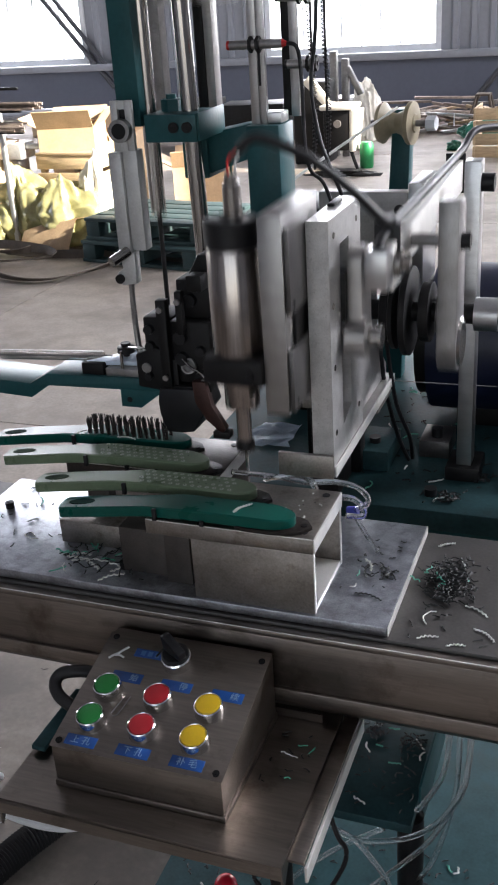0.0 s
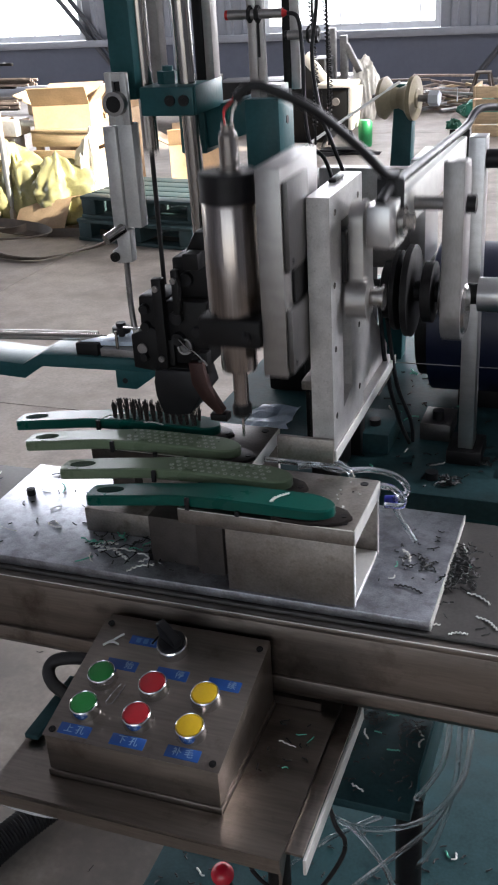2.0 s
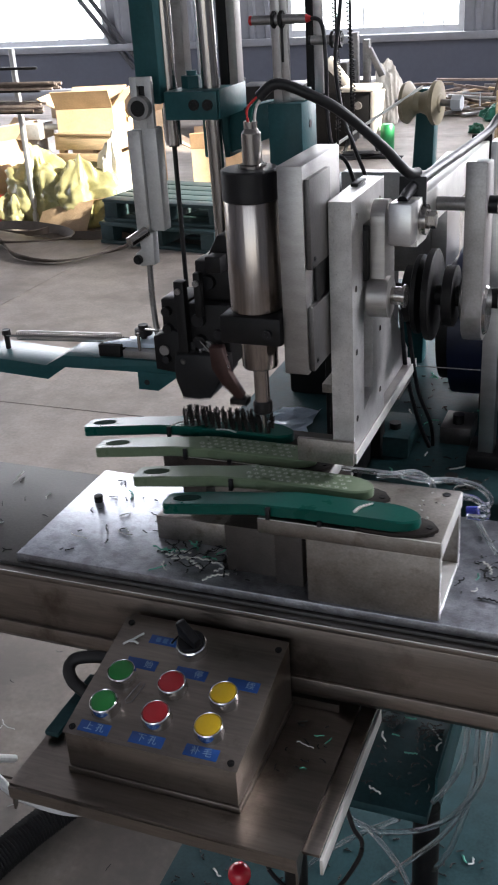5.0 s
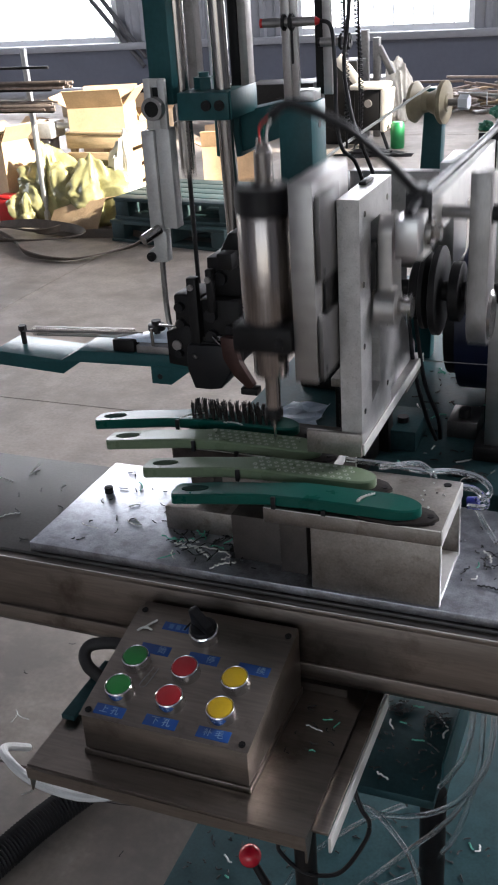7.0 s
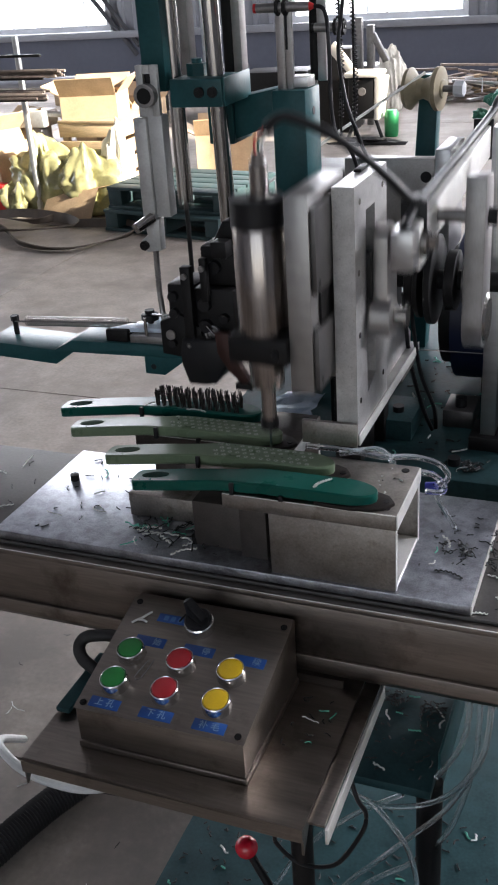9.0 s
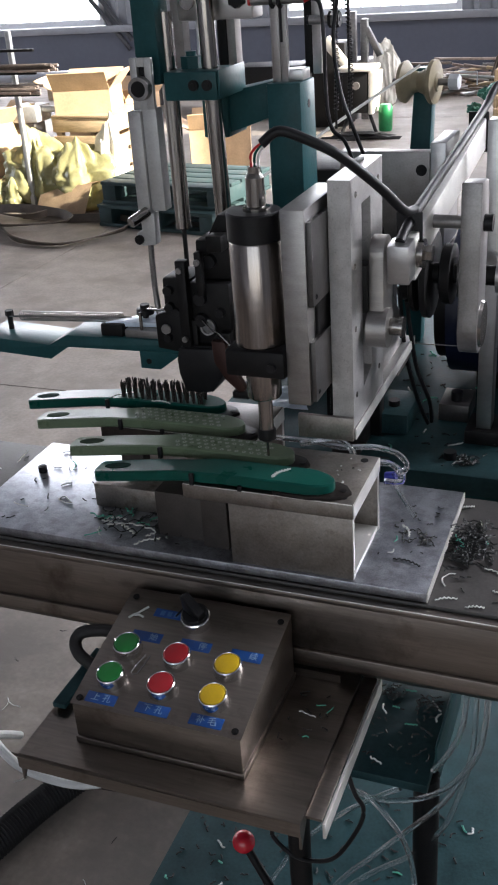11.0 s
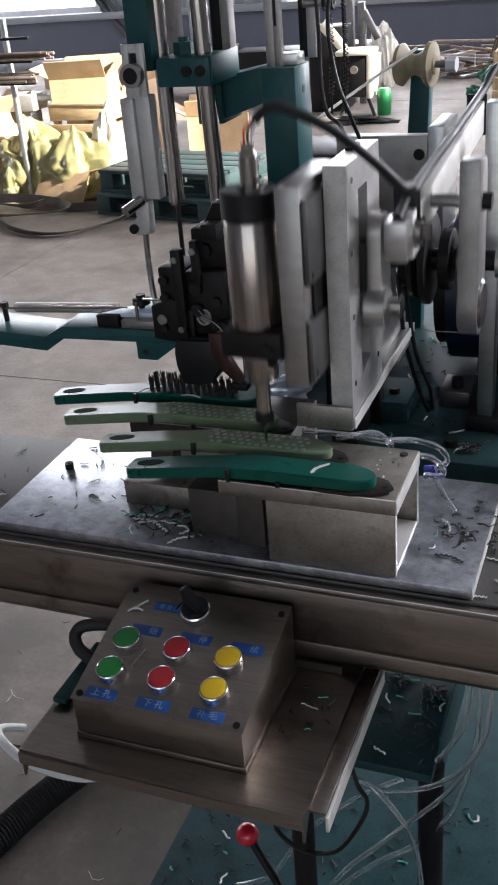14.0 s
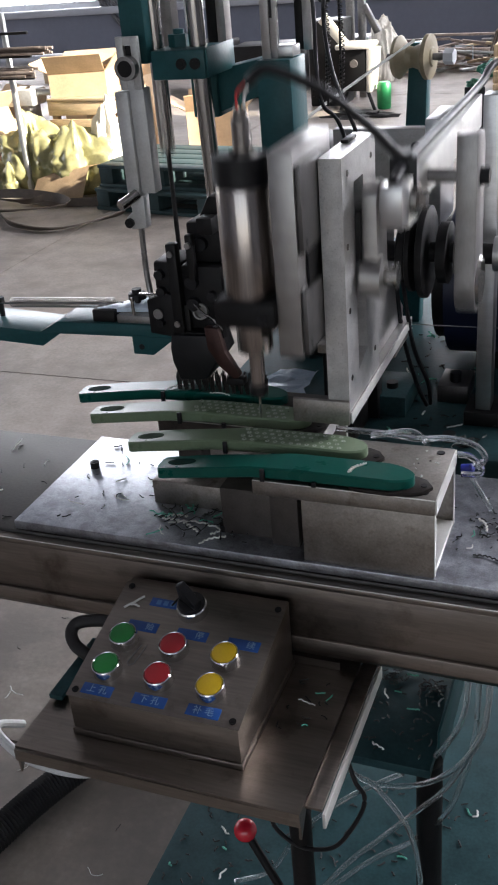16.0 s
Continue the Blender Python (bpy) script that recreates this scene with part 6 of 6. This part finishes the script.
film_bag("plastic_bag", -3.2, 4.64, 0.24, 0.17, 0.52, 1.3, BAG, "slack crumpled olive plastic film bag in sunlight")
film_bag("plastic_bag", -2.9, 4.62, 0.25, 0.17, 0.46, 8.1, BAG, "slack crumpled olive plastic film bag in sunlight")
film_bag("plastic_bag", -3.36, 4.55, 0.13, 0.13, 0.26, 15.7, BAG, "small crumpled olive plastic film bag")
film_bag("sack", -2.71, 4.7, 0.105, 0.1, 0.58, 22.9, SACK, "upright sunlit white sack beside the crate")
bm = B()
fold = [[bm.verts.new(p) for p in row] for row in (((-3.14, 4.42, 0.008), (-2.96, 4.38, 0.007), (-2.76, 4.36, 0.006)), ((-3.10, 4.46, 0.12), (-2.93, 4.45, 0.17), (-2.72, 4.44, 0.2)), ((-3.0, 4.62, 0.15), (-2.86, 4.62, 0.19), (-2.66, 4.58, 0.2)))]
for i in range(2):
    for k in range(2):
        bm.faces.new((fold[i][k], fold[i][k + 1], fold[i + 1][k + 1], fold[i + 1][k]))
bmesh.ops.solidify(bm, geom=bm.faces[:], thickness=0.006)
single("cardboard_sheet", bm, CARD, (-2.9, 4.45, 0.0), "folded brown cardboard sheet leaning on the bags", "cardboard")


def pallet(x, y, z, turn):
    p = thing("pallet", (x, y, z), "teal painted wooden pallet on the floor", "pallet", "stacked pallets")
    R4 = Matrix.Translation((x, y, z)) @ Matrix.Rotation(radians(turn), 4, "Z")
    for k in range(5):
        bm = B(); box(bm, -0.4, 0.4, -0.29 + k * 0.117, -0.19 + k * 0.117, 0.105, 0.124, 0.003); bmesh.ops.transform(bm, matrix=R4, verts=bm.verts); part("board", bm, PALLET, p)
    for xx in (-0.35, 0.0, 0.35):
        bm = B(); box(bm, xx - 0.045, xx + 0.045, -0.285, 0.273, 0.02, 0.1045, 0.003); bmesh.ops.transform(bm, matrix=R4, verts=bm.verts); part("bearer", bm, PALLET, p)
    for yy in (-0.29, -0.05, 0.178):
        bm = B(); box(bm, -0.4, 0.4, yy, yy + 0.1, 0.0, 0.0195, 0.003); bmesh.ops.transform(bm, matrix=R4, verts=bm.verts); part("foot_board", bm, PALLET, p)


pallet(-2.145, 4.455, 0.0, -11)
pallet(-2.13, 4.5, 0.125, -8)
def ribbon(bm, pts, w, th, seed):
    """A flat belt that leans on its edge and twists a little as it runs."""
    path = smooth_path(pts, 12)
    rings = []
    for i, p in enumerate(path):
        d = (path[min(i + 1, len(path) - 1)] - path[max(i - 1, 0)]).normalized()
        side = d.cross(Vector((0, 0, 1))).normalized()
        a = 0.75 + 0.45 * math.sin(i * 0.11 + seed)
        u = side * math.cos(a) + Vector((0, 0, 1)) * math.sin(a)
        n = d.cross(u)
        c = Vector((p.x, p.y, max(p.z, 0.004 + w * math.sin(a))))
        rings.append([bm.verts.new(c + u * x + n * y) for x, y in ((-w, -th / 2), (w, -th / 2), (w, th / 2), (-w, th / 2))])
    for a, b in zip(rings, rings[1:]):
        for k in range(4):
            bm.faces.new((a[k], a[(k + 1) % 4], b[(k + 1) % 4], b[k]))
    bm.faces.new(rings[0][::-1]); bm.faces.new(rings[-1])


for k, pts in enumerate(([(-3.44, 4.3, 0.025), (-3.15, 4.07, 0.02), (-2.9, 3.83, 0.02), (-2.6, 3.78, 0.02), (-2.43, 3.97, 0.02), (-2.37, 4.17, 0.02), (-2.49, 4.31, 0.02), (-2.82, 4.3, 0.02), (-3.13, 4.3, 0.03)], [(-3.5, 4.05, 0.05), (-3.26, 4.0, 0.05), (-2.98, 4.02, 0.05), (-2.75, 4.15, 0.05), (-2.86, 4.28, 0.055), (-3.13, 4.3, 0.075), (-3.4, 4.3, 0.06)], [(-3.9, 4.3, 0.05), (-3.4, 4.22, 0.07), (-3.05, 4.18, 0.06), (-2.95, 4.27, 0.06)])):
    t = thing("drive_belt", pts[0], "old brown flat drive belt lying on the floor", "belt", "belts on the floor")
    bm = B(); ribbon(bm, pts, 0.026, 0.006, k * 1.7); part("belt", bm, BELT, t)
# trestle with bundled rods
tr = thing("rod_trestle", (-3.4, 4.5, 0), "steel trestle with bundled rods on its arms", "rack")
for x in (-3.62, -3.19):
    bm = B(); box(bm, x - 0.014, x + 0.014, 4.5, 4.53, 0, 1.05, 0.003); part("upright", bm, ZINC, tr)
for z in (0.96, 0.835, 0.715):
    bm = B(); box(bm, -3.7, -3.02, 4.48, 4.4995, z - 0.025, z - 0.01, 0.002); part("arm", bm, DARK_STEEL, tr)
random.seed(21)
for z, x1 in ((0.826, -2.83), (0.706, -2.945)):
    for k in range(9):
        t = thing("steel_rod", (-3.9, 4.45, z), "thin rusty steel rod in a bundle", "rod", "bundled steel rods")
        bm = B(); y = 4.4 + random.uniform(0, 0.08); zz = z + random.uniform(0.008, 0.05)
        cyl(bm, (-4.6, y, zz + random.uniform(0, 0.01)), (x1 - random.uniform(0, 0.08), y, zz), 0.008, seg=8); part("rod", bm, SCRAP, t)
st = thing("machine_stand", (-3.36, 4.75, 0), "dusty grey machine head with a shaft on a stand", "machine")
bm = B(); box(bm, -3.42, -3.3, 4.82, 4.95, 0.0, 0.49, 0.01); part("body", bm, GREY_STEEL, st)
bm = B(); box(bm, -3.44, -3.25, 4.78, 4.96, 0.491, 0.59, 0.01); part("head", bm, ZINC, st)
bm = B(); cyl(bm, (-3.2495, 4.86, 0.565), (-3.08, 4.86, 0.562), 0.02, seg=14); part("shaft", bm, ZINC, st)
pi = thing("long_pipe", (-5.5, 9.6, 0), "long pale pipe lying on blocks by the far wall", "pipe")
bm = B(); cyl(bm, (-9.0, 9.6, 0.22), (-3.4, 9.4, 0.24), 0.06, seg=16); part("pipe", bm, WALL_GREY, pi)
for x in (-8.0, -5.9, -3.8):
    bm = B(); box(bm, x - 0.08, x + 0.08, 9.3, 9.8, 0, 0.16, 0.01); part("block", bm, WOOD, pi)
# workbench and machine bulk behind the tower
wbn = thing("workbench", (-4.2, 8.6, 0), "dark steel workbench with clutter by the far wall", "workbench")
bm = B(); box(bm, -4.5, -3.5, 8.2, 9.0, 0.36, 0.42, 0.01); part("top", bm, DARK_STEEL, wbn)
for x in (-4.4, -3.6):
    bm = B(); box(bm, x - 0.04, x + 0.04, 8.3, 8.9, 0, 0.36, 0.01); part("leg", bm, DARK_STEEL, wbn)
mc = thing("machine_tool", (-1.9, 7.4, 0), "dark machine tool with pale splash guards on splayed legs", "machine")
bm = B(); box(bm, -1.99, -1.78, 7.25, 7.5, 0.15, 0.46, 0.012); part("housing", bm, DARK_STEEL, mc)
bm = B(); box(bm, -2.02, -1.74, 7.23, 7.52, 0.462, 0.5, 0.012); part("lid", bm, SACK, mc)
bm = B(); prism(bm, [(-1.78, 0.14), (-1.74, 0.14), (-1.7, 0.46), (-1.775, 0.46)], 7.25, 7.45, "y", 0.008); part("guard", bm, SACK, mc)
bm = B(); prism(bm, [(-2.2, 0.66), (-2.14, 0.72), (-1.95, 0.48), (-2.01, 0.46)], 7.4, 7.46, "y", 0.005); part("chute", bm, SACK, mc)
bm = B(); box(bm, -2.32, -2.03, 7.5, 7.8, 0.0, 0.66, 0.015); part("column", bm, DARK_STEEL, mc)
bm = B(); cyl(bm, (-1.87, 7.245, 0.36), (-1.87, 7.225, 0.36), 0.03, seg=20); part("dial", bm, GREY_STEEL, mc)
for x, dx in ((-1.95, -0.05), (-1.8, 0.08)):
    bm = B(); cyl(bm, (x, 7.35, 0.16), (x + dx, 7.28, 0.0), 0.014, seg=8); part("leg", bm, DARK_STEEL, mc)
for x, z1 in ((-2.08, 0.86), (-1.98, 0.8)):
    bm = B(); box(bm, x - 0.03, x + 0.03, 7.9, 7.96, 0.0, z1, 0.005); part("rail", bm, GREY_STEEL, mc)
bm = B(); prism(bm, [(-1.98, 0.72), (-1.94, 0.74), (-1.82, 0.52), (-1.87, 0.5)], 7.9, 7.95, "y", 0.004); part("handle_bar", bm, GREY_STEEL, mc)
gd = thing("drum", (-1.66, 7.35, 0), "green plastic drum standing on the floor", "drum")
bm = B(); lathe(bm, (-1.66, 7.35, 0.0), (0, 0, 1), [(0, 0.05), (0.02, 0.056), (0.13, 0.056), (0.18, 0.056), (0.205, 0.042), (0.21, 0.0)], 24); part("shell", bm, mat("bright_green_plastic", (0.015, 0.19, 0.06), 0.4), gd)
bm = B(); blob(bm, (-1.93, 8.4, 0.3), 0.14, 0.14, 0.3, 3.1, 0.3, 5, 2.4); single("bulk_sack", bm, SACK, (-1.93, 8.4, 0), "large dusty white bulk sack tied at the neck", "sack")
for k, (x, y, l, w, ang) in enumerate(((-2.3, 8.6, 0.5, 0.2, 20), (-2.5, 9.0, 0.7, 0.3, -10), (-2.9, 8.2, 0.6, 0.4, 5))):
    t = thing("parts_bin", (x, y, 0), "dark steel bin of scrap by the wall", "bin")
    bm = B(); box(bm, x - l / 2, x + l / 2, y - w / 2, y + w / 2, 0.0, 0.34 + 0.05 * k, 0.01, rot=rotz(ang)); part("shell", bm, DARK_STEEL if k != 1 else GREY_STEEL, t)
random.seed(31)
for k in range(60):
    x, y = random.uniform(-2.2, -0.6), random.uniform(9.0, 10.3)
    t = thing("scrap_plank", (x, y, 0), "weathered plank or offcut in a scrap heap", "plank", "scrap heap by the wall")
    bm = B(); l = random.uniform(0.3, 0.9); z = random.uniform(0.02, 0.22)
    box(bm, x - l / 2, x + l / 2, y - 0.03, y + 0.03, z - 0.012, z + 0.012, 0.003, rot=Matrix.Rotation(radians(random.uniform(-60, 60)), 3, "Z") @ roty(random.uniform(-14, 14)))
    part("board", bm, random.choice((WOOD, SCRAP, SCRAP, GREY_STEEL)), t)
so = thing("trestle_stool", (-1.05, 9.4, 0), "brown wooden A-frame trestle stool", "stool")
for x, y in ((-1.17, 9.35), (-0.9, 9.35), (-1.17, 9.65), (-0.9, 9.65)):
    bm = B(); cyl(bm, (x, y, 0), (-1.03 + (x + 1.03) * 0.45, 9.5 + (y - 9.5) * 0.4, 0.31), 0.014, seg=6); part("leg", bm, BELT, so)
bm = B(); box(bm, -1.1, -0.96, 9.42, 9.58, 0.31, 0.33, 0.005); part("seat", bm, BELT, so)
bm = B(); box(bm, -1.12, -0.94, 9.38, 9.4, 0.12, 0.14, 0.004); part("stretcher", bm, BELT, so)
bm = B(); blob(bm, (-0.95, 8.9, 0.08), 0.2, 0.15, 0.1, 9.1, 0.5, 5, 2.6); single("tarpaulin", bm, TARP, (-0.95, 8.9, 0), "crumpled green tarpaulin on the floor", "tarpaulin")
bm = B(); blob(bm, (-1.1, 8.2, 0.04), 0.06, 0.06, 0.05, 4.1, 0.7, 3, 2.6); single("tarpaulin", bm, TARP, (-1.1, 8.2, 0), "scrap of bright green sheet on the floor", "tarpaulin")
bm = B(); blob(bm, (-1.75, 7.0, 0.02), 0.32, 0.1, 0.035, 6.1, 0.8, 3, 2.6); single("oil_rag", bm, RUBBER, (-1.75, 7.0, 0), "dark rag heap on the floor", "rag")
wc = thing("wooden_box", (-0.75, 8.0, 0), "raw wooden packing box", "crate")
for k in range(4):
    bm = B(); box(bm, -0.86, -0.3, 7.8, 7.82, k * 0.1, 0.09 + k * 0.1, 0.003); part("slat", bm, WOOD, wc)
    bm = B(); box(bm, -0.88, -0.86, 7.8, 8.2, k * 0.1, 0.09 + k * 0.1, 0.003); part("slat", bm, WOOD, wc)
# wall braces by the left window and the heap
for a, b in (((-7.46, 10.99, 2.42), (-5.76, 10.985, 0.355)), ((-7.3, 10.99, 2.46), (-5.72, 10.985, 0.46)), ((-0.9, 10.99, 0.62), (-1.4, 10.99, 0.02))):
    t = thing("wall_brace", b, "dark grey diagonal steel brace by the wall", "brace")
    bm = B(); cyl(bm, a, b, 0.03, seg=8); part("bar", bm, BRACE, t)


# ---------- what moves ----------
def motions():
    times = [k / 15 for k in range(241)]
    for ob, home in moved["carriage"]:
        def drift(t):
            return float(np.interp(t, (0, 4, 6.5, 9.5, 12, 16), (0.0015, 0.0015, 0.0003, 0.0, -0.001, -0.001)))
        walk(ob, [(t, pose(home.x + feed(t) - X0, home.y + drift(t), home.z)) for t in times])
    for ob, home in moved["head"]:
        walk(ob, [(t, pose(home.x, home.y, home.z + TRAVEL * lift(t))) for t in times])
    for ob, home in moved["slide"]:
        walk(ob, [(t, pose(home.x, home.y, home.z + 0.13 * lift(t))) for t in times])
    for ob, home in moved["ram"]:
        def dip(t):
            u = (cycles(t) - 0.17 + 0.5) % 1.0 - 0.5
            return 0.026 * max(0.0, math.cos(math.pi * u / 0.56)) if abs(u) < 0.28 else 0.0
        walk(ob, [(t, pose(home.x, home.y, home.z + dip(t))) for t in times])
    reach = PIVOT.y - 0.15
    walk(ROCKER, [(t, pose(*PIVOT, -math.degrees(math.atan((TRAVEL * lift(t) - 0.034) / reach)))) for t in times])
    h = CONROD.location.copy()
    walk(CONROD, [(t, pose(h.x, h.y, h.z + 0.045 * (lift(t) - 0.5))) for t in times])


motions()
